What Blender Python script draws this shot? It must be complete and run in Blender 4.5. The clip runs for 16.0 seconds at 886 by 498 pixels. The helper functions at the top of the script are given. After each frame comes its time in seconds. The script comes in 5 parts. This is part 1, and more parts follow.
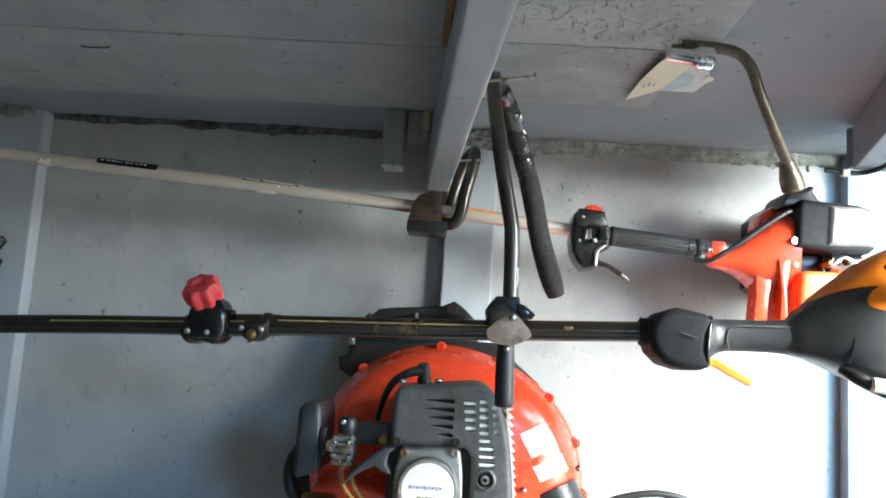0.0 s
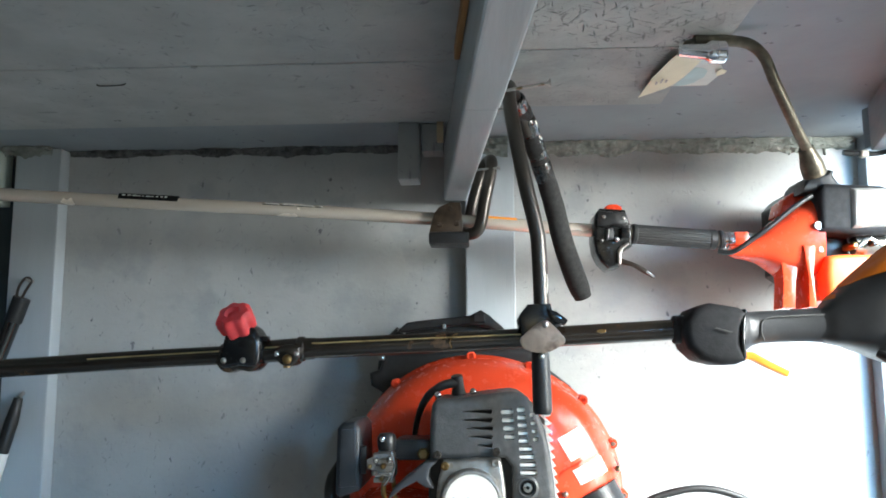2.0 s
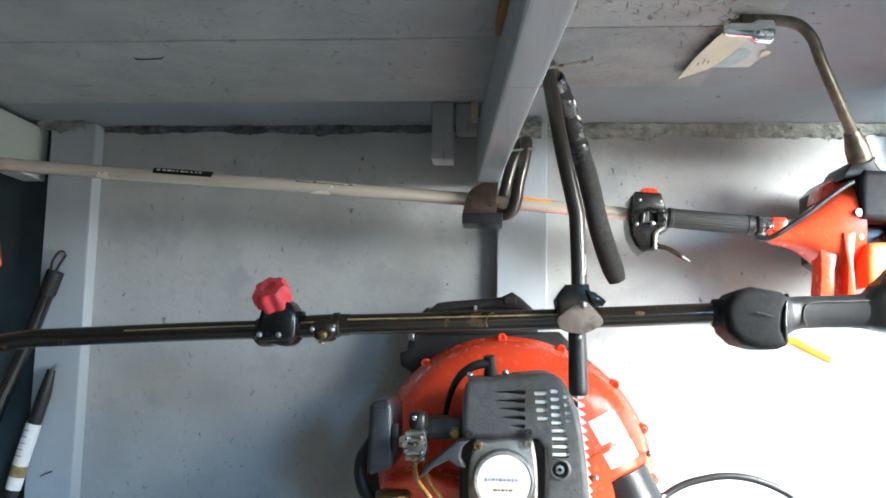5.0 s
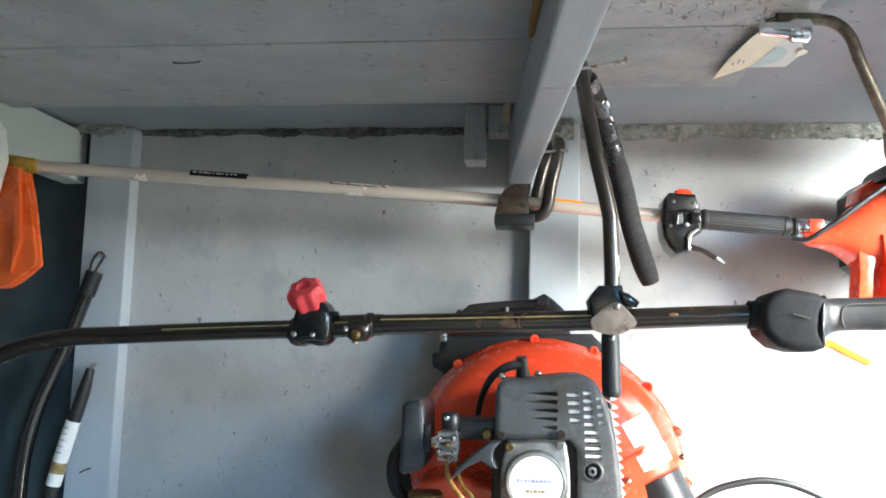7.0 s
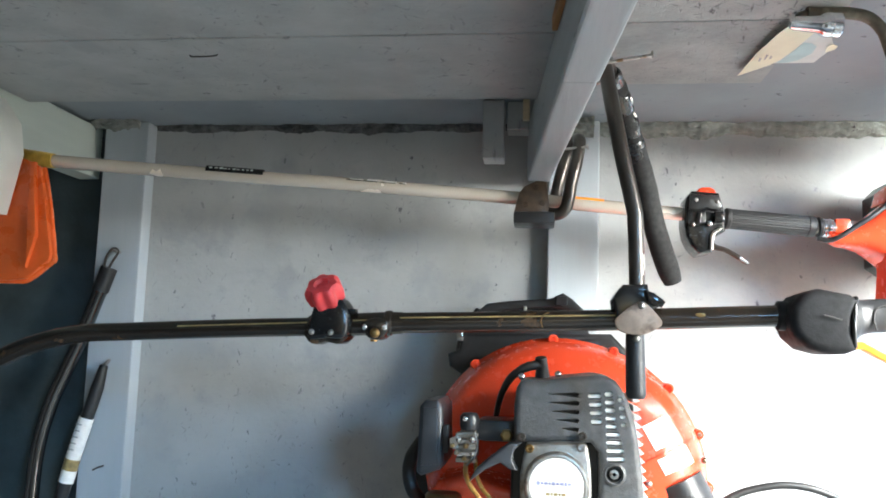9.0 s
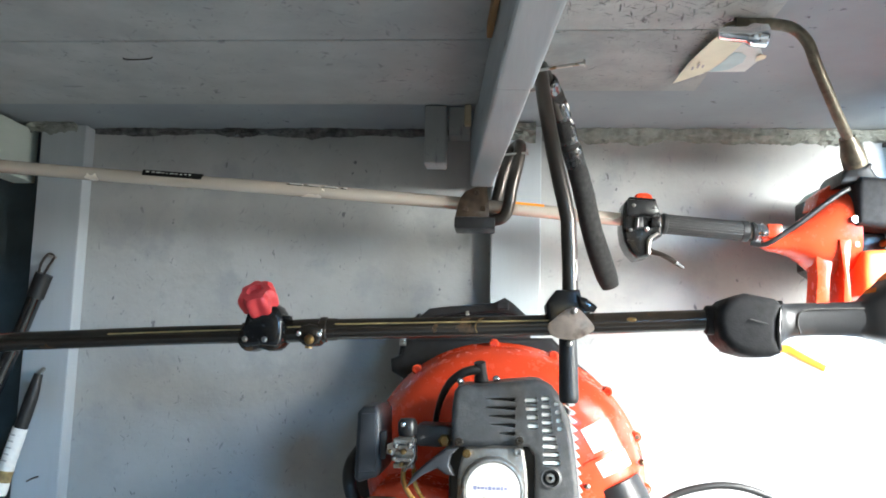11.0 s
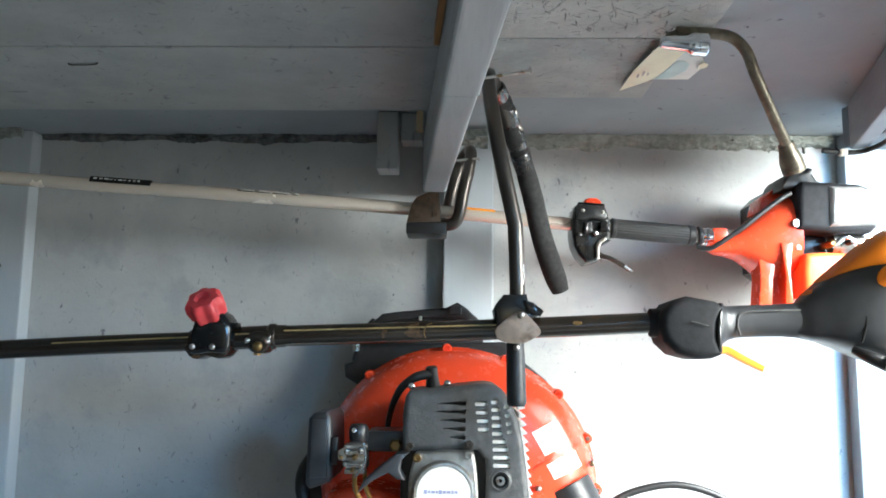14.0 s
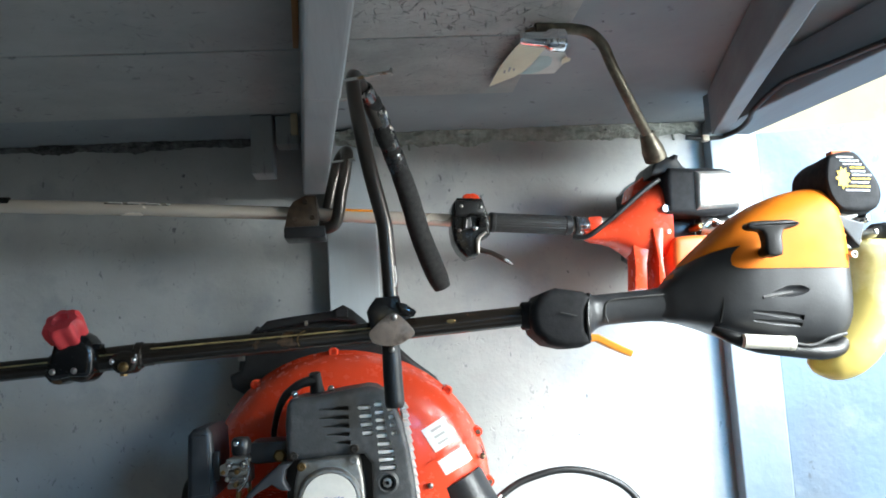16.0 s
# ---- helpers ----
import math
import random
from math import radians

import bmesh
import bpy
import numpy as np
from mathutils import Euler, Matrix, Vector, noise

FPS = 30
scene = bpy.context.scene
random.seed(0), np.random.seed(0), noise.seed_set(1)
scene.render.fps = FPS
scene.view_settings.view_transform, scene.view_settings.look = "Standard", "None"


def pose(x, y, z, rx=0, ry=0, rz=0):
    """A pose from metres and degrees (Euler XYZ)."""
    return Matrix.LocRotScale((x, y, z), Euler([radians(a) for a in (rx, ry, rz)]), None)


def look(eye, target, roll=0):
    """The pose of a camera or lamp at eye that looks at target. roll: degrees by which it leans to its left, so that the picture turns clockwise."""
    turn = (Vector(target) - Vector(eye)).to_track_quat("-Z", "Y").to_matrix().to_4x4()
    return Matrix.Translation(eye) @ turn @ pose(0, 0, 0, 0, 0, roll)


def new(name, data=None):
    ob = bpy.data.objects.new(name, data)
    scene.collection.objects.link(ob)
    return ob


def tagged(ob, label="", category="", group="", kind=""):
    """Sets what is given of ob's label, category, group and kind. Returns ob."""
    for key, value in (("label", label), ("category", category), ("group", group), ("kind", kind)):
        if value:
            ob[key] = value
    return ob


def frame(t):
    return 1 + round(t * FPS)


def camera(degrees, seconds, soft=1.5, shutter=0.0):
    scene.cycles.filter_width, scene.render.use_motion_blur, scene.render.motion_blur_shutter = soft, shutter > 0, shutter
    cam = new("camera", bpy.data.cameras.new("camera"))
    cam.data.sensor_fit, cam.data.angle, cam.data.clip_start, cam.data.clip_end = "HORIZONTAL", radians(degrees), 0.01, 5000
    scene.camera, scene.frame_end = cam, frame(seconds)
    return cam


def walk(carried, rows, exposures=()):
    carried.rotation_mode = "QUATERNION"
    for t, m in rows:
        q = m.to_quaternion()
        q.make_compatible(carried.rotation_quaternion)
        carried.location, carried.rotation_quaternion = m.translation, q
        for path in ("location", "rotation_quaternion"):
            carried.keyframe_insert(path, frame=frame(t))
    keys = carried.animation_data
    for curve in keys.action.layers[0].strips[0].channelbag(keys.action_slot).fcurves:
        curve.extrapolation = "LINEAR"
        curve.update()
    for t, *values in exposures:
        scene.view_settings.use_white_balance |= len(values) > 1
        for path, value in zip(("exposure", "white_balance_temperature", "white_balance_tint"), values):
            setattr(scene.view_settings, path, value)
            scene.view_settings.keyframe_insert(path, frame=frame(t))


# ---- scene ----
cam = camera(57.0, 16.0, soft=1.75)
PATH = [
    (0, (0.086, -0.129, 1.637), (0.021, 1.853, 1.898), 3.7),
    (0.5, (0.08, -0.124, 1.637), (-0.013, 1.859, 1.879), 3.2),
    (1, (0.079, -0.13, 1.634), (-0.011, 1.853, 1.878), 3.2),
    (1.5, (0.071, -0.12, 1.628), (0.004, 1.866, 1.857), 3.3),
    (2, (0.066, -0.135, 1.646), (-0.027, 1.844, 1.918), -0.3),
    (2.5, (0.056, -0.136, 1.65), (-0.075, 1.84, 1.928), -0.2),
    (3, (0.054, -0.144, 1.644), (-0.079, 1.83, 1.933), 0.0),
    (3.5, (0.044, -0.131, 1.64), (-0.101, 1.848, 1.892), 1.2),
    (3.7, (0.04, -0.129, 1.643), (-0.111, 1.85, 1.891), 0.8),
    (5.8, (0.06, -0.125, 1.633), (-0.061, 1.859, 1.849), 1.5),
    (6, (0.064, -0.114, 1.635), (-0.03, 1.875, 1.827), 1.5),
    (6.5, (0.057, -0.126, 1.639), (-0.129, 1.852, 1.87), 0.3),
    (7, (0.043, -0.131, 1.633), (-0.176, 1.842, 1.878), 1.3),
    (7.5, (0.037, -0.121, 1.625), (-0.172, 1.857, 1.841), 2.1),
    (8, (0.022, -0.118, 1.628), (-0.196, 1.856, 1.861), 2.7),
    (8.2, (0.018, -0.115, 1.632), (-0.206, 1.858, 1.872), 2.6),
    (10.3, (0.048, -0.11, 1.631), (-0.195, 1.86, 1.878), 0.8),
    (10.5, (0.048, -0.109, 1.631), (-0.182, 1.863, 1.872), 0.9),
    (11, (0.055, -0.111, 1.636), (-0.085, 1.868, 1.89), 1.3),
    (11.5, (0.055, -0.105, 1.634), (-0.045, 1.881, 1.856), 1.1),
    (12, (0.065, -0.125, 1.639), (-0.028, 1.852, 1.925), 1.1),
    (12.5, (0.076, -0.136, 1.638), (0.007, 1.843, 1.92), 1.0),
    (13, (0.071, -0.135, 1.64), (-0.014, 1.839, 1.952), 1.5),
    (13.5, (0.069, -0.136, 1.642), (-0.001, 1.833, 1.986), 1.2),
    (14, (0.072, -0.118, 1.637), (0.025, 1.864, 1.903), 0.6),
    (14.5, (0.099, -0.1, 1.645), (0.153, 1.882, 1.91), -1.6),
    (15, (0.119, -0.094, 1.645), (0.306, 1.885, 1.863), -3.0),
    (15.5, (0.126, -0.12, 1.649), (0.341, 1.852, 1.899), -3.3),
    (16, (0.12, -0.117, 1.647), (0.294, 1.86, 1.892), -3.4),
]
EXPOSURES = [(0.0, -0.02, 6340, 4), (1.5, 0.02, 6340, 4), (2.0, 0.06, 6360, 4), (3.0, 0.32, 6430, 5), (3.5, 0.31, 6430, 5), (6.0, 0.26, 6400, 6), (6.5, 0.24, 6420, 6), (7.0, 0.49, 6500, 6), (8.2, 0.49, 6520, 6), (10.4, 0.63, 6520, 6),
             (11.0, 0.46, 6520, 6), (11.5, 0.32, 6470, 5), (12.0, 0.31, 6430, 5), (12.5, 0.22, 6430, 4), (13.5, 0.30, 6480, 5), (14.0, 0.14, 6350, 4), (14.6, -0.16, 6250, 4), (15.0, -0.54, 6160, 4), (15.4, -0.62, 6200, 3), (16.0, -0.64, 6180, 3)]
walk(cam, [(t, look(eye, target, roll)) for t, eye, target, roll in PATH], EXPOSURES)

# ---- world, lights, exposure ----
world = bpy.data.worlds.new("sky")
scene.world = world
world.use_nodes = True
_nt = world.node_tree
_sky = _nt.nodes.new("ShaderNodeTexSky")
_sky.sky_type = "NISHITA"
_sky.sun_disc = False
_sky.sun_elevation, _sky.sun_rotation = radians(30), radians(211)
_nt.links.new(_sky.outputs[0], _nt.nodes["Background"].inputs[0])
_nt.nodes["Background"].inputs[1].default_value = 0.12

sun = new("sun", bpy.data.lights.new("sun", "SUN"))
sun.data.energy, sun.data.angle, sun.data.color = 4.0, radians(0.5), (1.0, 0.93, 0.82)
sun.matrix_world = look((-4.5, -7.5, 5.0), (0, 0, 0))

# bright sky beyond the open right-hand side, above the yard
side_light = new("yard_sky_light", bpy.data.lights.new("yard_sky_light", "AREA"))
side_light.data.shape, side_light.data.size, side_light.data.size_y = "RECTANGLE", 1.8, 3.2
side_light.data.energy, side_light.data.color = 1520.0, (0.975, 0.985, 0.985)
side_light.matrix_world = look((2.9, -0.85, 3.15), (0.4, 1.4, 1.5))

# added fill lamp low beyond the same opening, for light off a sunlit yard
yard_light = new("yard_bounce_fill", bpy.data.lights.new("yard_bounce_fill", "AREA"))
yard_light.data.shape, yard_light.data.size, yard_light.data.size_y = "RECTANGLE", 2.2, 1.3
yard_light.data.energy, yard_light.data.color = 75.0, (1.0, 0.97, 0.92)
yard_light.matrix_world = look((3.4, -0.5, 0.9), (0.2, 1.1, 1.9))

# added blue fill lamp for sky behind the camera; the opening there is assumed
blue_fill = new("blue_fill_light", bpy.data.lights.new("blue_fill_light", "AREA"))
blue_fill.data.shape, blue_fill.data.size, blue_fill.data.size_y = "RECTANGLE", 1.4, 1.5
blue_fill.data.energy, blue_fill.data.color = 500.0, (0.25, 0.58, 1.0)
blue_fill.matrix_world = look((2.2, -2.9, 2.9), (-0.5, 1.4, 1.1))


# ---- materials ----
def mat(name, base, rough=0.5, metal=0.0, vary=0.12, scale=30.0, bump=0.05, bump_scale=120.0, spec=0.5,
        flecks=None, coat=0.0, transmission=0.0, stretch=(1, 1, 1), second=None, rvar=0.1, strands=None):
    """Principled surface with two scales of colour variation, roughness variation and fine relief.
    flecks: (colour, amount, scale, stretch) for dark scratches and paint misses; second: (colour, amount, scale) for stains;
    strands: (colour, threshold, turning axis, length, width) for the open edges of wood strands under the paint, lying every way."""
    m = bpy.data.materials.new(name)
    m.use_nodes = True
    t = m.node_tree
    b = t.nodes["Principled BSDF"]
    b.inputs["Metallic"].default_value = metal
    b.inputs["Specular IOR Level"].default_value = spec
    b.inputs["Coat Weight"].default_value = coat
    b.inputs["Coat Roughness"].default_value = 0.15
    b.inputs["Transmission Weight"].default_value = transmission
    co = t.nodes.new("ShaderNodeTexCoord")
    mp = t.nodes.new("ShaderNodeMapping")
    mp.inputs["Scale"].default_value = stretch
    t.links.new(co.outputs["Object"], mp.inputs["Vector"])

    def noise_node(sc, detail=4.0, vec=None, rough_=0.55):
        n = t.nodes.new("ShaderNodeTexNoise")
        n.inputs["Scale"].default_value, n.inputs["Detail"].default_value, n.inputs["Roughness"].default_value = sc, detail, rough_
        t.links.new(vec or mp.outputs[0], n.inputs["Vector"])
        return n.outputs["Fac"]

    def ramp(fac, lo, hi, a=0.0, z=1.0):
        r = t.nodes.new("ShaderNodeMapRange")
        for k, v in enumerate((lo, hi, a, z)):
            r.inputs[k + 1].default_value = v
        t.links.new(fac, r.inputs[0])
        return r.outputs[0]

    def mix(fac, a, c, mode="MIX"):
        x = t.nodes.new("ShaderNodeMix")
        x.data_type, x.blend_type = "RGBA", mode
        for sock, v in ((x.inputs[0], fac), (x.inputs[6], a), (x.inputs[7], c)):
            if isinstance(v, (int, float)):
                sock.default_value = v
            elif isinstance(v, tuple):
                sock.default_value = (*v, 1.0)
            else:
                t.links.new(v, sock)
        return x.outputs[2]

    dark = tuple(max(0.0, c * (1 - 1.6 * vary)) for c in base)
    light = tuple(min(1.0, c * (1 + 0.9 * vary)) for c in base)
    col = mix(ramp(noise_node(scale), 0.32, 0.68), dark, light)
    big = ramp(noise_node(scale * 0.12, 3.0), 0.35, 0.65)
    col = mix(big, col, mix(0.5, col, dark))
    if second:
        c2, amt, sc = second
        col = mix(ramp(noise_node(sc, 5.0), 0.62 - 0.3 * amt, 0.72 - 0.2 * amt), col, c2)
    if flecks:
        c3, amt, sc, st = flecks
        mp2 = t.nodes.new("ShaderNodeMapping")
        mp2.inputs["Scale"].default_value = st
        mp2.inputs["Rotation"].default_value = (0.1, 0.25, 0.6)
        t.links.new(co.outputs["Object"], mp2.inputs["Vector"])
        f = ramp(noise_node(sc, 6.0, mp2.outputs[0], 0.62), 0.70 - 0.1 * amt, 0.745 - 0.1 * amt)
        patch = ramp(noise_node(6.0, 3.0), 0.40, 0.62)
        mul = t.nodes.new("ShaderNodeMath")
        mul.operation = "MULTIPLY"
        t.links.new(f, mul.inputs[0])
        t.links.new(patch, mul.inputs[1])
        col = mix(mul.outputs[0], col, c3)
    cracks = None
    if strands:
        c4, limit, axis, length, width = strands
        for k, turn in enumerate((0.3, 1.0, 1.75, 2.6)):
            m1, m2 = t.nodes.new("ShaderNodeMapping"), t.nodes.new("ShaderNodeMapping")
            m1.inputs["Rotation"].default_value[axis] = turn
            m1.inputs["Location"].default_value = (3.1 * k, 1.7 * k, 2.3 * k)
            m2.inputs["Scale"].default_value = (1 / length, 1.0 if axis == 1 else 1 / width, 1 / width if axis == 1 else 1.0)
            t.links.new(co.outputs["Object"], m1.inputs["Vector"])
            t.links.new(m1.outputs[0], m2.inputs["Vector"])
            f = ramp(noise_node(1.0, 3.0, m2.outputs[0]), limit, limit + 0.10)
            if cracks is None:
                cracks = f
            else:
                top = t.nodes.new("ShaderNodeMath")
                top.operation = "MAXIMUM"
                t.links.new(cracks, top.inputs[0])
                t.links.new(f, top.inputs[1])
                cracks = top.outputs[0]
        wear = t.nodes.new("ShaderNodeMath")
        wear.operation = "MULTIPLY"
        t.links.new(cracks, wear.inputs[0])
        t.links.new(ramp(noise_node(7.0, 3.0, co.outputs["Object"]), 0.40, 0.62), wear.inputs[1])
        cracks = wear.outputs[0]
        col = mix(cracks, col, c4)
    t.links.new(col, b.inputs["Base Color"])
    t.links.new(ramp(noise_node(scale * 1.7), 0.3, 0.7, max(0.03, rough - rvar), min(1.0, rough + rvar)), b.inputs["Roughness"])
    if bump:
        bp = t.nodes.new("ShaderNodeBump")
        bp.inputs["Strength"].default_value, bp.inputs["Distance"].default_value = bump, 0.004
        relief = noise_node(bump_scale, 5.0)
        if cracks is not None:
            low = t.nodes.new("ShaderNodeMath")
            low.operation = "SUBTRACT"
            t.links.new(relief, low.inputs[0])
            t.links.new(cracks, low.inputs[1])
            relief = low.outputs[0]
        t.links.new(relief, bp.inputs["Height"])
        t.links.new(bp.outputs[0], b.inputs["Normal"])
    return m


M = {}
M["wall"] = mat("grey_painted_board", (0.395, 0.40, 0.392), 0.5, vary=0.10, scale=6, bump=0.25, bump_scale=60, spec=0.4,
                flecks=((0.12, 0.125, 0.14), 0.62, 70.0, (1.0, 1.0, 0.6)), second=((0.325, 0.335, 0.338), 0.24, 11.0),
                strands=((0.235, 0.24, 0.245), 0.66, 1, 0.026, 0.0070))
# the door leaf's bluish shade is put into its base colour
M["door_paint"] = mat("shade_toned_door_paint", (0.155, 0.20, 0.262), 0.5, vary=0.10, scale=6, bump=0.3, bump_scale=60, spec=0.4,
                      flecks=((0.09, 0.10, 0.12), 0.8, 60.0, (1.0, 1.0, 0.5)), second=((0.21, 0.25, 0.30), 0.2, 5.0))
M["ceiling"] = mat("grey_painted_strand_board", (0.43, 0.44, 0.425), 0.7, vary=0.12, scale=12, bump=0.7, bump_scale=55, spec=0.25,
                   flecks=((0.085, 0.09, 0.09), 0.6, 85.0, (1.0, 0.5, 1.0)), second=((0.34, 0.35, 0.345), 0.25, 10.0),
                   strands=((0.13, 0.132, 0.132), 0.615, 2, 0.030, 0.0050))
M["ceiling_far"] = mat("worn_grey_strand_board", (0.38, 0.39, 0.38), 0.7, vary=0.12, scale=16, bump=0.5, bump_scale=55, spec=0.25,
                       flecks=((0.10, 0.105, 0.105), 0.6, 85.0, (0.6, 1.0, 1.0)), second=((0.30, 0.31, 0.305), 0.25, 10.0),
                       strands=((0.17, 0.173, 0.175), 0.635, 2, 0.026, 0.0056))
M["ceiling_painted"] = mat("thickly_painted_grey_board", (0.40, 0.41, 0.40), 0.7, vary=0.10, scale=10, bump=0.3, bump_scale=45, spec=0.25,
                           flecks=((0.15, 0.155, 0.155), 0.5, 45.0, (0.5, 1.0, 1.0)), second=((0.33, 0.34, 0.335), 0.25, 9.0),
                           strands=((0.195, 0.199, 0.20), 0.645, 2, 0.028, 0.0085))
# bluish darker base holds the sky's tint and the dimmer light up there
M["ceiling_smooth"] = mat("smooth_sky_toned_ceiling", (0.30, 0.33, 0.35), 0.7, vary=0.07, scale=6, bump=0.12, bump_scale=60, spec=0.25,
                          flecks=((0.10, 0.10, 0.12), 0.6, 50.0, (1, 1, 1)))
M["timber"] = mat("grey_painted_timber", (0.42, 0.455, 0.47), 0.5, vary=0.08, scale=14, bump=0.35, bump_scale=40, spec=0.4,
                  stretch=(1, 0.12, 1), flecks=((0.12, 0.12, 0.13), 0.7, 30.0, (1.0, 0.1, 1.0)))
# lit copy of the timber paint: pale green stands for light on the left joist
M["pale_timber"] = mat("light_toned_timber", (0.60, 0.66, 0.60), 0.5, vary=0.08, scale=14, bump=0.25, bump_scale=40, spec=0.4, stretch=(1, 0.12, 1))
# shaded copy of the timber paint for the pieces around the door opening
M["blue_timber"] = mat("shade_toned_timber", (0.23, 0.265, 0.295), 0.5, vary=0.1, scale=14, bump=0.3, bump_scale=40, spec=0.3, stretch=(1, 0.12, 1))
M["stud"] = mat("grey_painted_stud", (0.415, 0.45, 0.475), 0.5, vary=0.06, scale=14, bump=0.2, bump_scale=40, spec=0.4, stretch=(1, 1, 0.12))
M["foam"] = mat("grey_painted_sealant", (0.285, 0.30, 0.275), 0.85, vary=0.22, scale=45, bump=0.5, bump_scale=150, spec=0.2,
                flecks=((0.03, 0.03, 0.032), 0.85, 50.0, (0.8, 1, 1)))
# sealant coloured dark for the shade along the left-hand seam
M["foam_grime"] = mat("shade_toned_sealant", (0.15, 0.153, 0.15), 0.9, vary=0.4, scale=50, bump=0.6, bump_scale=120, spec=0.15,
                      flecks=((0.012, 0.012, 0.013), 1.5, 60.0, (1, 1, 1)))
# dark teal stands for the shadow over the wall's left bay
M["teal_boards"] = mat("shade_toned_boards", (0.055, 0.075, 0.08), 0.6, vary=0.25, scale=8, bump=0.3, bump_scale=60, spec=0.3)
M["bare_ply"] = mat("bare_yellow_plywood", (0.72, 0.58, 0.36), 0.6, vary=0.2, scale=20, bump=0.2, bump_scale=60, stretch=(1, 0.15, 1))
M["bare_wood"] = mat("bare_orange_wood", (0.40, 0.20, 0.07), 0.65, vary=0.25, scale=30, bump=0.3, stretch=(1, 0.15, 1))
# floor and boards out of view, kept dark to hold down bounced light
M["floor"] = mat("worn_concrete_floor", (0.085, 0.087, 0.087), 0.7, vary=0.25, scale=8, bump=0.2, stretch=(0.2, 1, 1))
M["dark_boards"] = mat("dark_unseen_boards", (0.10, 0.095, 0.09), 0.8, vary=0.25, scale=8, bump=0.3, stretch=(1, 1, 0.1))
M["ochre"] = mat("sunlit_ochre_render", (0.48, 0.40, 0.25), 0.8, vary=0.08, scale=3, bump=0.3, second=((0.80, 0.58, 0.30), 0.3, 2.0))
# yard ground is out of view; its colour only tones the bounced light
M["concrete"] = mat("bounce_toned_yard", (0.08, 0.083, 0.075), 0.85, vary=0.2, scale=3, bump=0.4)
M["black_metal"] = mat("worn_black_enamel", (0.024, 0.0165, 0.011), 0.24, metal=0.25, vary=0.2, scale=25, bump=0.02, spec=0.7, rvar=0.03, coat=0.3, second=((0.11, 0.06, 0.03), 0.05, 45.0))
M["gloss_black"] = mat("glossy_black_enamel", (0.006, 0.0065, 0.0075), 0.14, vary=0.2, scale=40, bump=0.0, spec=0.9, coat=1.0, rvar=0.02)
M["tape"] = mat("glossy_black_tape", (0.016, 0.0145, 0.0135), 0.24, vary=0.2, scale=60, bump=0.1, bump_scale=160, spec=0.9, coat=0.5)
M["black_tube"] = mat("bronzed_black_steel", (0.092, 0.081, 0.072), 0.32, metal=0.85, vary=0.1, scale=20, bump=0.0, rvar=0.03)
M["black_plastic"] = mat("black_plastic", (0.016, 0.016, 0.017), 0.38, vary=0.2, scale=80, bump=0.08, bump_scale=400, spec=0.45)
M["matt_plastic"] = mat("matt_black_plastic", (0.020, 0.020, 0.022), 0.68, vary=0.2, scale=80, bump=0.1, bump_scale=400, spec=0.25)
M["gloss_plastic"] = mat("glossy_black_plastic", (0.009, 0.009, 0.0095), 0.2, vary=0.2, scale=80, bump=0.03, bump_scale=400, spec=0.6)
M["grey_plastic"] = mat("dark_grey_plastic", (0.034, 0.0355, 0.039), 0.40, vary=0.12, scale=50, rvar=0.06, spec=0.5, bump=0.06, bump_scale=350, second=((0.042, 0.043, 0.046), 0.15, 30.0))
M["shroud"] = mat("scuffed_charcoal_plastic", (0.085, 0.084, 0.083), 0.42, vary=0.2, scale=60, bump=0.25, bump_scale=300, spec=0.4, second=((0.11, 0.108, 0.105), 0.2, 25.0))
M["rubber"] = mat("black_rubber", (0.016, 0.016, 0.0165), 0.45, vary=0.2, scale=80, bump=0.15, bump_scale=300)
M["foam_grip"] = mat("black_foam_grip", (0.036, 0.035, 0.034), 0.75, vary=0.25, scale=120, bump=0.5, bump_scale=500, spec=0.25)
M["red"] = mat("orange_red_plastic", (0.80, 0.070, 0.024), 0.25, vary=0.03, scale=40, bump=0.015, spec=0.55, rvar=0.05)
M["red_orange"] = mat("orange_plastic", (0.80, 0.15, 0.03), 0.4, vary=0.08, scale=40, bump=0.04)
M["knob_red"] = mat("raspberry_red_plastic", (0.82, 0.062, 0.066), 0.38, vary=0.15, scale=60, bump=0.12)
M["orange"] = mat("amber_orange_plastic", (0.76, 0.20, 0.010), 0.5, spec=0.25, vary=0.06, scale=30, bump=0.03)
M["trigger_orange"] = mat("bright_orange_plastic", (0.88, 0.30, 0.02), 0.4, vary=0.05, scale=30, bump=0.03)
M["yellow_tank"] = mat("yellowed_translucent_plastic", (0.80, 0.62, 0.17), 0.42, vary=0.2, scale=9, bump=0.05, transmission=0.25, second=((0.86, 0.74, 0.36), 0.3, 14.0))
M["silver"] = mat("weathered_pale_tube", (0.76, 0.665, 0.565), 0.26, metal=0.5, vary=0.03, scale=5, bump=0.0, rvar=0.02, coat=0.5)
M["chrome"] = mat("chrome", (0.88, 0.89, 0.92), 0.16, metal=1.0, vary=0.05, scale=30, bump=0.0)
M["steel"] = mat("dull_steel", (0.50, 0.48, 0.45), 0.35, metal=1.0, vary=0.2, scale=60, bump=0.08, second=((0.22, 0.16, 0.09), 0.15, 60.0))
M["starter_cast"] = mat("tarnished_cast_aluminium", (0.40, 0.38, 0.35), 0.38, metal=0.85, vary=0.25, scale=45, bump=0.2, bump_scale=200, second=((0.20, 0.15, 0.10), 0.15, 45.0))
M["fin_metal"] = mat("bright_cast_fin", (0.80, 0.78, 0.74), 0.38, metal=0.25, vary=0.12, scale=50, bump=0.1, bump_scale=200)
